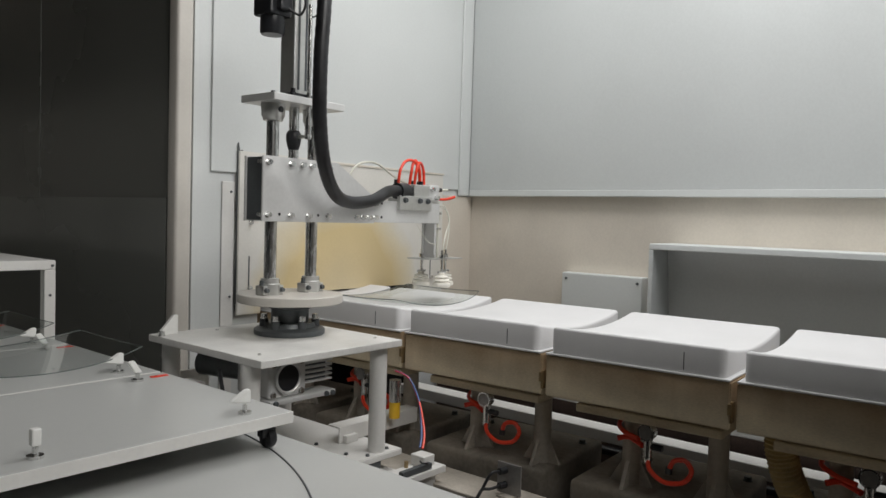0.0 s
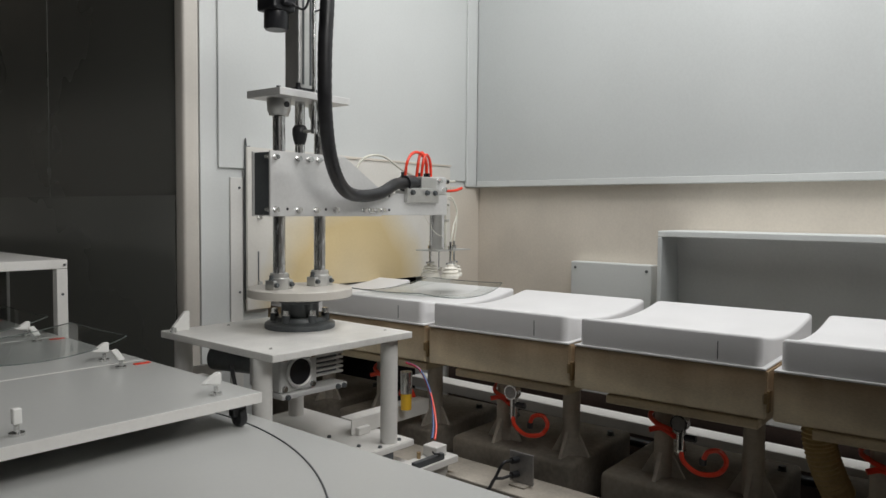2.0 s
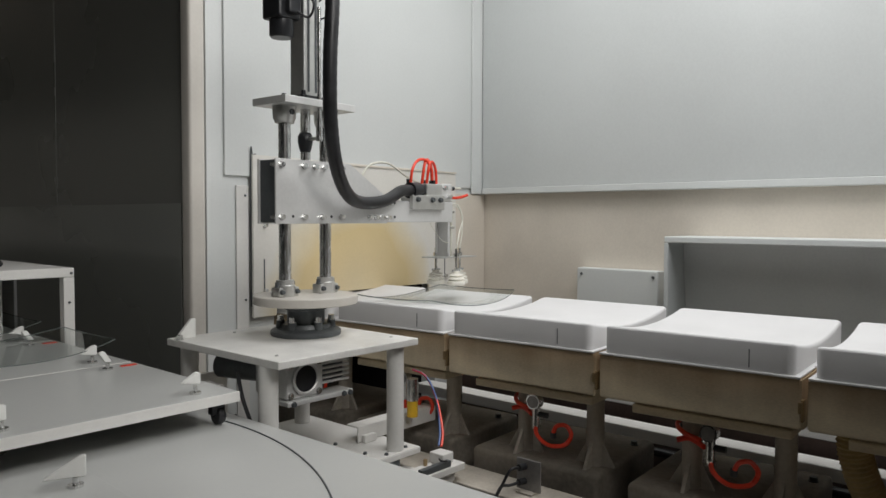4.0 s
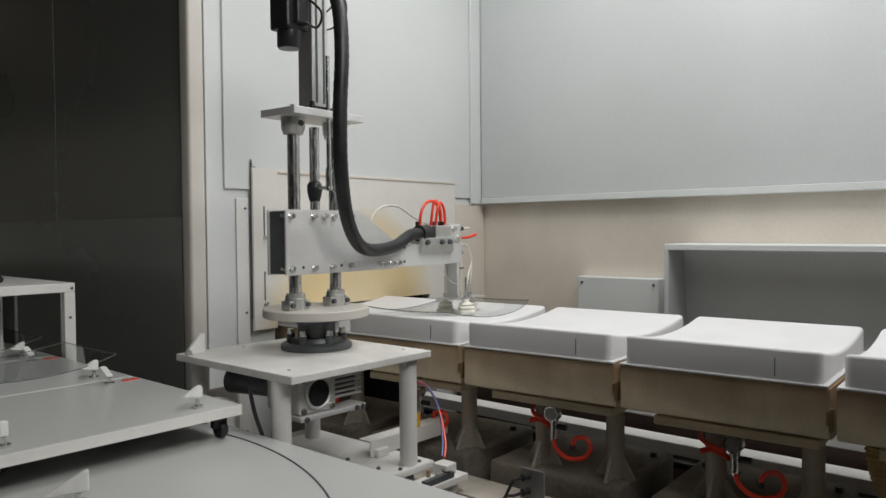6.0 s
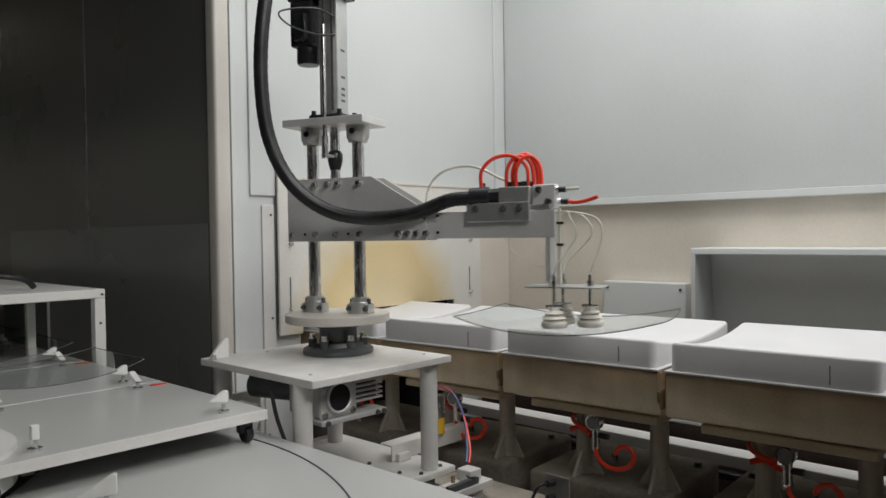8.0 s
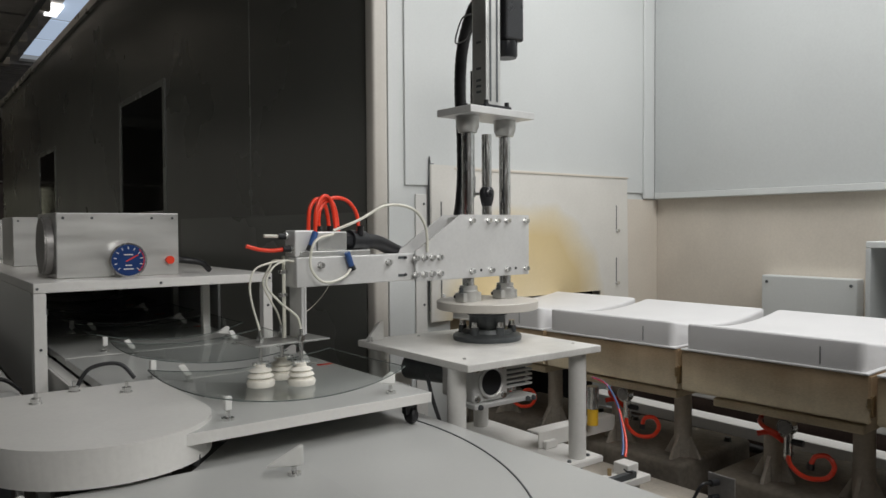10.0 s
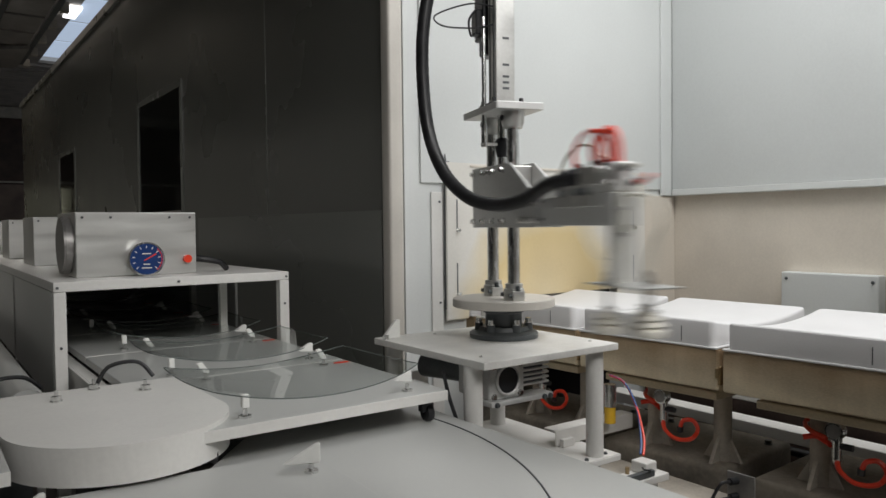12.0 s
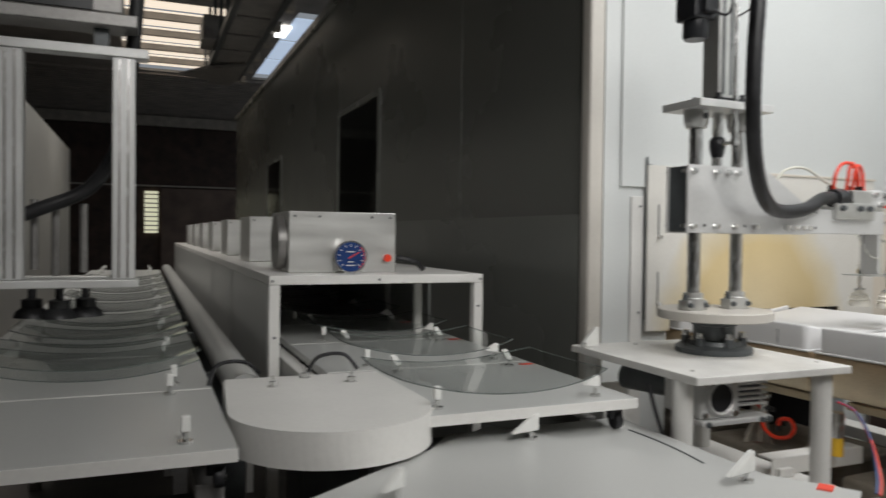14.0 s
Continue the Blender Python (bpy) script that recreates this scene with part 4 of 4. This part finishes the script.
# ---- pallet line ----
def pallet(pegs):
    t = thing("pallet_cart", pose(0, 0, 0))
    L = 0.617
    part("deck", box(-0.415, 0.305, 0, L, 0.822, 0.850, 0.003), DECK, t, "grey-white steel deck")
    part("lip", box(-0.414, 0.304, -0.0035, -0.0002, 0.8225, 0.8495), WHITE, t)
    for x in (-0.36, 0.265):
        for y in (0.05, 0.565):
            f = part("caster_fork", box(x - 0.02, x + 0.02, y - 0.012, y + 0.012, 0.785, 0.8215, 0.003), BLACKP, t)
            part("caster_wheel", lathe([(0, -0.012), (0.012, -0.012), (0.023, -0.010), (0.025, -0.006), (0.025, 0.006), (0.023, 0.010), (0.012, 0.012), (0, 0.012)], seg=24), BLACK, t, "black rubber caster", True).matrix_basis = pose(x + 0.005, y, 0.781, 0, 90, 0)
            part("caster_hub", cyl((x + 0.018, y, 0.781), (x + 0.0195, y, 0.781), 0.012, 16), STEEL, t)
    for x, y, tri in pegs:
        b = cyl((x, y, 0.850), (x, y, 0.856), 0.016, 16)
        cyl((x, y, 0.856), (x, y, 0.872), 0.006, 10, bm=b)
        part("peg_foot", b, STEEL, t, "bright threaded foot")
        if tri == 0:
            part("peg", box(x - 0.009, x + 0.009, y - 0.009, y + 0.009, 0.874, 0.908, 0.003), PEG, t, "white nylon peg")
        elif tri == 1:
            part("peg", prism([(x - 0.042, 0.884), (x + 0.012, 0.876), (x + 0.012, 0.908), (x - 0.001, 0.908)], "y", y - 0.008, y + 0.008, 0.002), PEG, t, "white wedge peg")
        else:
            part("peg", prism([(x - 0.008, 0.874), (x + 0.012, 0.874), (x - 0.012, 0.910), (x - 0.030, 0.906)], "y", y - 0.007, y + 0.007, 0.002), PEG, t, "white leaning peg")
    if pegs[1][2] == 1:
        part("red_tag", box(0.24, 0.29, L - 0.06, L - 0.045, 0.8505, 0.853), RED, t, "small red tag")
    return tagged(t, "white pallet cart with nylon pegs and casters", "pallet cart", "pallet carts in the lines")


PAL_X, PAL_P = 0.895, 0.632
PAL_Y = 1.565
PALLETS, PANES = [], []
firstp = pallet(((-0.265, 0.063, 0), (0.206, 0.058, 1), (-0.20, 0.56, 2), (0.192, 0.55, 2)))
for k in range(0, 8):
    p = firstp if k == 0 else copy_thing(firstp, pose(0, 0, 0))
    p.matrix_basis = pose(PAL_X, PAL_Y + k * PAL_P, 0)
    PALLETS.append((p, k))
    if k >= 1:
        PANES.append((copy_thing(CARRIED, pose(PAL_X, PAL_Y + k * PAL_P + 0.29, 0.874)), k))
# the return line stands still while it is in view
backp = pallet(((0.205, 0.075, 0), (0.19, 0.575, 0), (-0.265, 0.56, 1), (-0.27, 0.07, 0)))
for k in range(0, 12):
    p = backp if k == 0 else copy_thing(backp, pose(0, 0, 0))
    p.matrix_basis = pose(-0.185, 1.52 + k * PAL_P, 0)
    if 1 <= k < 9:
        copy_thing(CARRIED, pose(-0.20, 1.52 + k * PAL_P + 0.30, 0.874))
        if k < 3:
            copy_thing(CARRIED, pose(-0.20, 1.52 + k * PAL_P + 0.29, 0.905))


def pallet_track(name, x0, x1, y0, y1, label):
    # low frame on which the casters of a pallet line roll
    t = thing(name, pose(0, 0, 0))
    for x in (x0, x1):
        part("runner", box(x - 0.03, x + 0.03, y0, y1, 0.715, 0.7555, 0.003), DULL, t, "dull steel runner")
    n = int((y1 - y0) / 1.2)
    for i in range(n + 1):
        y = y0 + 0.06 + i * (y1 - y0 - 0.12) / n
        part("cross_bar", box(x0 + 0.031, x1 - 0.031, y - 0.02, y + 0.02, 0.675, 0.7145), IRON, t)
        for x in (x0, x1):
            part("leg", box(x - 0.025, x + 0.025, y - 0.025, y + 0.025, 0, 0.7145), DULL, t)
    return tagged(t, label, "track")


pallet_track("return_track", -0.555, 0.07, 1.60, 9.1, "dull steel track under the returning pallets")
chan = thing("side_channel", pose(0, 0, 0))
part("web", box(0.430, 0.438, 2.24, 6.5, 0.72, 0.815, 0.002), WHITE, chan)
part("top_flange", box(0.4385, 0.478, 2.24, 6.5, 0.807, 0.815, 0.002), WHITE, chan)
for i in range(4):
    part("foot", box(0.42, 0.45, 2.5 + i * 1.2, 2.54 + i * 1.2, 0, 0.7195), WHITE, chan)
tagged(chan, "long pale steel side channel beside the outgoing pallets", "channel")
pallet_track("outgoing_track", 0.54, 1.165, 1.83, 6.6, "dull steel track under the outgoing pallets")


# ---- cooling tunnel over the pallet line ----
def tunnel():
    t = thing("cooling_tunnel", pose(0, 0, 0))
    x0, x1, y0, y1, zt = 0.372, 1.250, 2.75, 11.5, 1.132
    part("roof", box(x0, x1, y0, y1, zt - 0.035, zt, 0.003), WHITE, t, "flat white sheet roof")
    part("left_sheet", box(x0, x0 + 0.012, y0 + 0.05, y1, 0.70, zt - 0.036), DECK, t)
    part("right_sheet", box(x1 - 0.012, x1, y0 + 0.6, y1, 0.70, zt - 0.036), DECK, t)
    for y in (y0, y0 + 1.2, y0 + 2.4):
        part("leg", box(x0, x0 + 0.04, y, y + 0.04, 0, zt - 0.036, 0.002), WHITE, t)
        part("leg", box(x1 - 0.04, x1, y, y + 0.04, 0, zt - 0.036, 0.002), WHITE, t)
    part("inner_frame", box(x1 - 0.17, x1 - 0.14, y0 + 0.35, y0 + 0.38, 0.80, zt - 0.036), WHITE, t)
    for x, z in ((x0 + 0.012, zt - 0.02), (x1 - 0.012, zt - 0.02), (x1 - 0.02, 1.0), (x0 + 0.02, 0.9), (0.8, zt - 0.018)):
        part("rivet", bolt_bm((x, y0, z), (0, -1, 0), 0.004, 0.0015), IRON, t)
    return tagged(t, "long low white cooling tunnel over the pallets", "tunnel")


tunnel()


def fan_box(y, gauge):
    t = thing("fan_box", pose(0.70, y, 1.133))
    bm = box(-0.225, 0.225, 0, 0.40, 0, 0.248, 0.004)
    part("casing", bm, STAINLESS, t, "bright stainless casing")
    for x, z in ((-0.20, 0.228), (0.12, 0.228), (0.20, 0.228), (-0.1, 0.228)):
        part("screw", bolt_bm((x, 0, z), (0, -1, 0), 0.004, 0.002), IRON, t)
    if gauge:
        part("blower", cyl((-0.226, 0.13, 0.122), (-0.258, 0.13, 0.122), 0.112, 28, bevel=0.006), DULL, t, "round grey blower casing", True)
        part("lamp", cyl((0.185, -0.004, 0.06), (0.185, -0.022, 0.06), 0.016, 18), RED, t, "red indicator lamp")
        part("cable", tube([(0.226, 0.05, 0.06), (0.27, 0.03, 0.055), (0.33, 0.03, 0.04), (0.37, 0.06, 0.01)], 0.012, 10), BLACK, t)
    return tagged(t, "bright stainless fan box on the tunnel roof", "fan box", "fan boxes on the tunnel")


fan_box(2.93, True)
for i in range(6):
    fan_box(4.1 + i * 1.15, False)


def dial():
    t = thing("pressure_dial", pose(0.715, 2.87, 1.133, 0, 0, -14))
    part("case", cyl((0, 0.02, 0.066), (0, -0.008, 0.066), 0.066, 36), STEEL, t, "steel rim", True)
    part("face", cyl((0, -0.0082, 0.066), (0, -0.0105, 0.066), 0.060, 36), DIAL, t, "blue dial face")
    for i in range(11):
        a = radians(225 - 27 * i)
        part("scale_mark", box(-0.0015, 0.0015, -0.0125, -0.0107, 0.042, 0.052), PEG, t).matrix_basis = Matrix.Translation((0, 0, 0.066)) @ pose(0, 0, 0, 0, 90 - math.degrees(a), 0)
    for i in range(7):
        a = radians(40 - 14 * i)
        part("red_zone", box(-0.0055, 0.0055, -0.0122, -0.0108, 0.0535, 0.057), RED, t, "red danger zone").matrix_basis = Matrix.Translation((0, 0, 0.066)) @ pose(0, 0, 0, 0, 90 - math.degrees(a), 0)
    part("needle", box(-0.002, 0.002, -0.0135, -0.0127, -0.01, 0.04), RED, t).matrix_basis = Matrix.Translation((0, 0, 0.066)) @ pose(0, 0, 0, 0, 60, 0)
    for z, w in ((0.03, 0.018), (0.044, 0.012), (0.085, 0.016)):
        part("printed_bar", box(-w, w, -0.0125, -0.0107, z, z + 0.004), PEG, t, "pale printed bar")
    part("foot", box(-0.02, 0.02, -0.01, 0.02, 0, 0.004), STEEL, t)
    return tagged(t, "round blue pressure dial on the tunnel roof", "dial")


dial()


# ---- end of the chain line: cover, round-off table, duct ----
def end_cover():
    t = thing("chain_end_cover", pose(0, 0, 0))
    cx, r = 0.375, 0.252
    out = [(cx - r + 0.03, 2.20)] + [(cx - r * math.cos(a), 1.775 - r * math.sin(a)) for a in (math.pi * i / 32 for i in range(33))] + [(cx + r - 0.005, 2.19)]
    part("cover", prism(out, "z", 0.778, 0.862, 0.006), WHITE, t, "smooth white D-shaped cover", True)
    for x, y in ((0.275, 2.05), (0.385, 2.15), (0.50, 2.05)):
        b = bolt_bm((x, y, 0.862), (0, 0, 1), 0.013, 0.012)
        cyl((x, y, 0.877), (x, y, 0.892), 0.005, 8, bm=b)
        part("stud", b, STEEL, t)
    part("cable", tube([(0.40, 2.20, 0.86), (0.44, 2.22, 0.91), (0.52, 2.22, 0.915), (0.56, 2.20, 0.87)], 0.006, 8), BLACK, t)
    part("cable", tube([(0.11, 2.18, 0.84), (0.14, 2.22, 0.90), (0.22, 2.26, 0.90), (0.27, 2.28, 0.86)], 0.006, 8), BLACK, t)
    part("leg", box(0.30, 0.44, 1.75, 1.95, 0, 0.777), IRON, t)
    return tagged(t, "white D-shaped cover over the chain sprocket", "cover")


end_cover()


def round_table():
    t = thing("turning_table", pose(0, 0, 0))
    out = [(1.255, -1.2), (1.255, 1.80), (0.70, 1.80), (0.42, 1.45), (-0.7, 0.80), (-0.7, -1.2)]
    part("tabletop", prism(out, "z", 0.715, 0.755, 0.003), DECK, t, "wide grey-white steel table top")
    arc = [(0.078 + 1.1175 * math.cos(radians(a)), 1.5646 + 1.1175 * math.sin(radians(a)), 0.756) for a in range(-80, 10, 5)]
    part("wheel_track", tube(arc, 0.0022, 6, 3), IRON, t, "thin dark wheel track")
    for x, y in ((1.15, 1.60), (1.15, -0.9), (0.5, -0.9)):
        part("leg", box(x - 0.03, x + 0.03, y - 0.03, y + 0.03, 0, 0.714), WHITE, t)
    return tagged(t, "wide pale steel table where the pallets turn round", "table")


round_table()


def swing_pallet():
    # low pallet that swings round the sprocket; its corner and pegs come into view at the end
    t = thing("swinging_pallet", pose(0, 0, 0))
    part("deck", box(-0.70, 0.0, -0.90, 0.0, 0.7565, 0.768, 0.002), DECK, t, "thin grey-white deck")
    for x, y in ((-0.056, -0.158), (-0.082, -0.688)):
        b = cyl((x, y, 0.768), (x, y, 0.774), 0.016, 16)
        cyl((x, y, 0.774), (x, y, 0.788), 0.006, 10, bm=b)
        part("peg_foot", b, STEEL, t)
        g = part("peg", prism([(-0.062, 0.020), (0.020, 0.022), (0.020, 0.066), (0.012, 0.066)], "y", -0.008, 0.008, 0.002), PEG, t, "white nylon wedge")
        g.matrix_basis = pose(x, y, 0.768, 0, 0, -26)
    b = cyl((-0.60, -0.136, 0.768), (-0.60, -0.136, 0.788), 0.008, 12)
    part("peg_foot", b, STEEL, t)
    part("peg", prism([(-0.645, 0.790), (-0.58, 0.786), (-0.58, 0.826), (-0.59, 0.826)], "y", -0.144, -0.128, 0.002), PEG, t, "white nylon wedge")
    part("red_tag", box(-0.045, -0.005, -0.85, -0.82, 0.7681, 0.771), RED, t, "small red tag")
    return tagged(t, "low white pallet swinging round the line end", "pallet")


SWING = swing_pallet()


def swung(deg):
    return pose(0.385, 1.785, 0, 0, 0, deg) @ pose(0.44, 0.015, 0, 0, 0, 34)


duct = thing("round_duct", pose(0, 0, 0))
part("pipe", cyl((0.235, 2.3, 0.80), (0.235, 10.5, 0.80), 0.055, 24), DECK, duct, "", True)
for i in range(6):
    part("bracket", box(0.16, 0.31, 2.9 + i * 1.2, 2.94 + i * 1.2, 0, 0.752), IRON, duct)
tagged(duct, "long pale round duct beside the tunnel", "duct")


# ---- unloading gantry over the return line ----
def gantry():
    t = thing("unloading_gantry", pose(0.04, 0, 0.018))
    y = 2.40
    for x in (-0.455, -0.158):
        part("post", box(x - 0.032, x + 0.032, y - 0.03, y + 0.03, 1.13, 1.79, 0.004), ALUW, t, "extruded aluminium post")
        for s in (-0.012, 0.012):
            part("groove", box(x + s - 0.003, x + s + 0.003, y - 0.0312, y - 0.0302, 1.135, 1.785), STEEL, t)
    part("top_rail", box(-0.85, -0.09, y - 0.03, y + 0.03, 1.791, 1.82, 0.003), ALUW, t)
    part("upper_rail", box(-0.9, -0.12, y - 0.06, y + 0.06, 1.872, 1.91, 0.004), DULL, t)
    part("head_box", box(-0.8, -0.16, y - 0.05, y + 0.1, 1.911, 2.4, 0.006), DULL, t)
    part("slot_cover", box(-0.55, -0.24, y - 0.056, y - 0.051, 1.915, 1.965), BLACKP, t)
    part("bottom_rail", box(-0.85, -0.115, y - 0.032, y + 0.032, 1.105, 1.129, 0.003), ALUW, t)
    for x in (-0.60, -0.22):
        part("hanger", box(x - 0.02, x + 0.02, y - 0.02, y + 0.02, 1.821, 1.871), IRON, t)
    part("hose", tube([(-0.10, y + 0.02, 2.45), (-0.11, y + 0.03, 2.2), (-0.13, y + 0.05, 1.9), (-0.16, y + 0.1, 1.6), (-0.25, y + 0.15, 1.42), (-0.40, y + 0.15, 1.34), (-0.55, y + 0.15, 1.28)], 0.022, 12), BLACK, t, "black hanging hose", True)
    for x, z0 in ((-0.28, 1.14), (-0.36, 1.13), (-0.42, 1.15)):
        part("air_cylinder", cyl((x, y + 0.2, z0), (x, y + 0.2, z0 + 0.22), 0.012, 14), DULL, t, "", True)
    part("cup_beam", box(-0.5, -0.2, y + 0.17, y + 0.23, 1.10, 1.13, 0.003), ALU, t)
    for x in (-0.42, -0.34, -0.27):
        part("suction_cup", lathe([(0, 0), (0.052, 0), (0.046, 0.018), (0.030, 0.03), (0.030, 0.055), (0.012, 0.06), (0.012, 0.10), (0, 0.10)], (x, y + 0.2 - (0.1 if x == -0.34 else 0.05), 1.005), 18), BLACK, t, "black rubber suction cup", True)
    part("column", box(-0.98, -0.86, y - 0.06, y + 0.06, -0.018, 2.4, 0.006), WALLW, t)
    return tagged(t, "aluminium unloading gantry with black suction cups", "gantry")


gantry()

truss = thing("roof_truss", pose(0, 0, 0))
for x in (0.80, 1.26):
    part("chord", box(x - 0.03, x + 0.03, 6.4, 11.5, 3.58, 3.68, 0.004), IRON, truss)
for i in range(7):
    y = 6.6 + i * 0.78
    part("cable_tray", box(0.84, 1.22, y, y + 0.70, 3.60, 3.63, 0.004), DULL, truss, "grey sheet tray floor")
    part("clip", box(1.291, 1.37, y + 0.2, y + 0.30, 3.56, 3.66, 0.004), POSTM, truss, "pale clip")
    part("hanger", box(1.24, 1.28, y + 0.5, y + 0.54, 3.681, 4.44), IRON, truss)
    part("hanger", box(0.78, 0.82, y + 0.3, y + 0.34, 3.681, 4.44), IRON, truss)
part("end_plate", prism([(0.40, 11.2), (0.72, 10.6), (1.22, 10.2), (1.22, 11.45)], "z", 3.53, 3.57, 0.004), DULL, truss, "grey end plate")
part("cable", tube([(0.9, 6.4, 3.68), (0.95, 8.2, 3.72), (1.0, 9.6, 3.68), (0.9, 11.2, 3.66)], 0.03, 10), BLACK, truss, "black cable")
part("cable", tube([(1.1, 6.4, 3.67), (1.08, 8.6, 3.70), (1.14, 10.0, 3.66), (1.1, 11.3, 3.66)], 0.025, 10), BLACK, truss, "black cable")
part("duct_box", box(0.62, 0.98, 9.6, 10.2, 3.69, 4.0, 0.02), DULL, truss, "grey junction box")
tagged(truss, "grey cable tray and truss under the hall roof", "truss")
structure("window_far", box(-0.02, 0.32, 21.34, 21.36, 1.25, 2.38), GREENLT, "bright far window of the hall", "window")
for i in range(9):
    structure("window_bar", box(-0.02, 0.32, 21.30, 21.335, 1.32 + i * 0.12, 1.345 + i * 0.12), DARKBR, "dark glazing bar of the far window", "window bar")
structure("far_rail", box(-6, 4, 21.25, 21.33, 2.50, 2.54), POSTM, "thin pale rail along the far wall", "rail")
structure("far_lower_wall", box(0.4, 3.5, 21.28, 21.395, 0, 2.46), BROWNW, "dull brown lower wall at the hall end", "wall")


# ---- motion ----
PICK, DROP = 6.2, 10.1
TURN = [(0, 2.5), (3.2, 2.5), (5.3, 2.5), (7.15, 2.5), (7.3, -6), (7.4, -12), (7.5, -20), (7.75, -46), (8.0, -70), (8.2, -84), (8.4, -97), (8.5, -104), (8.6, -112), (8.8, -134), (9.0, -150), (9.2, -159.5), (9.5, -172), (9.8, -176), (11.3, -176), (11.5, -175.5),
        (11.6, -168), (11.7, -157), (11.8, -138), (11.9, -123), (12.0, -107), (12.1, -89), (12.2, -71), (12.3, -51), (12.4, -32), (12.5, -18), (12.6, -5), (12.7, 1), (12.8, 2.5), (14, 2.5)]
LIFT = [(0, 0), (3.2, 0), (4.2, -0.002), (4.9, -0.128), (6.2, -0.128), (6.4, -0.09), (6.6, -0.026), (6.8, -0.003), (7.0, 0), (9.4, 0), (9.9, -0.16), (10.2, -0.16), (10.8, 0), (14, 0)]
SPRING = [(0, 0), (4.65, 0), (4.9, 0.052), (6.2, 0.052), (6.4, 0.014), (6.46, 0), (14, 0)]


def lerp(rows, t):
    for (a, u), (b, v) in zip(rows, rows[1:]):
        if a <= t <= b:
            return u + (v - u) * (t - a) / (b - a)
    return rows[-1][1]


G_X = 0.81
CREEP = [(0, 0.0), (3, -0.0985), (7, -0.220), (9, -0.288), (11.5, -0.395), (13, -0.442), (14, -0.470)]


# the whole stand slides along with the moulds while the pane is picked, then back
SLIDE = [(0, 0), (4.3, 0), (5.5, -0.037), (6, -0.050), (6.5, -0.061), (7.0, -0.078), (7.15, -0.080), (7.5, -0.056), (8, -0.034), (8.5, -0.019), (9, -0.009), (9.4, 0), (14, 0)]


def motions():
    times = sorted({t for t, _ in TURN} | {t for t, _ in SLIDE})
    walk(ROBOT, [(t, pose(AX, AY + lerp(SLIDE, t), 0, 0, 0, lerp(TURN, t))) for t in times])
    for carried, x, y, z in ((STAND, 0, 0, 0), (gus, 1.325, 2.07, 0.926), (GEAR, -0.082, -0.108, 0.011), (PEDESTAL, AX, AY, 0.9255)):
        walk(carried, [(t, pose(x, y + d, z)) for t, d in SLIDE])
    for cup in CUPS:
        walk(cup, [(t, pose(0, 0, z)) for t, z in SPRING])
    walk(ARM, [(t, pose(0, 0, z)) for t, z in LIFT])
    for c, k in CARTS:
        walk(c, [(t, on_line(0, CART0 + k * PITCH + d, 0)) for t, d in CREEP])
    gx, gy = AX + G_X * math.cos(radians(2.5)), AY + lerp(SLIDE, PICK) + G_X * math.sin(radians(2.5))
    gz = 0.969

    def held(t):
        a = radians(lerp(TURN, t))
        return pose(AX + G_X * math.cos(a), AY + lerp(SLIDE, t) + G_X * math.sin(a), 1.045 + lerp(LIFT, t) + lerp(SPRING, t), 0, 0, lerp(TURN, t) - 2.5)

    rows = [(t, on_line(gx, gy + d - lerp(CREEP, PICK), gz)) for t, d in CREEP if t < PICK] + [(PICK, on_line(gx, gy, gz))]
    times = sorted({6.4, 6.46, 6.6, 6.8, 7.0, 9.4, 9.6, 9.9} | {t for t, _ in TURN if 7.0 < t < DROP})
    rows += [(t, held(t)) for t in times]
    last = pose(0.838, 1.815, 0.884, 0, 0, -178)
    rows += [(DROP, last), (13.05, last), (13.4, pose(0, 0.025, 0) @ last), (14, pose(0, 0.075, 0) @ last)]
    walk(CARRIED, rows)
    line = [(0, -0.31), (1.0, -0.225), (2.0, -0.13), (3.0, -0.04), (3.5, 0.0), (4.0, 0.0), (13.05, 0.0), (13.4, 0.025), (14, 0.075)]
    walk(SWING, [(t, swung(a)) for t, a in ((0, -156), (1.0, -122), (2.0, -86), (3.0, -50), (3.5, -36), (4.0, -36), (13.05, -36), (13.4, -24), (14, 0))])
    for p, k in PALLETS:
        walk(p, [(t, pose(PAL_X, PAL_Y + k * PAL_P + d, 0)) for t, d in line])
    for g, k in PANES:
        walk(g, [(t, pose(PAL_X, PAL_Y + k * PAL_P + 0.29 + d, 0.874)) for t, d in line])


motions()
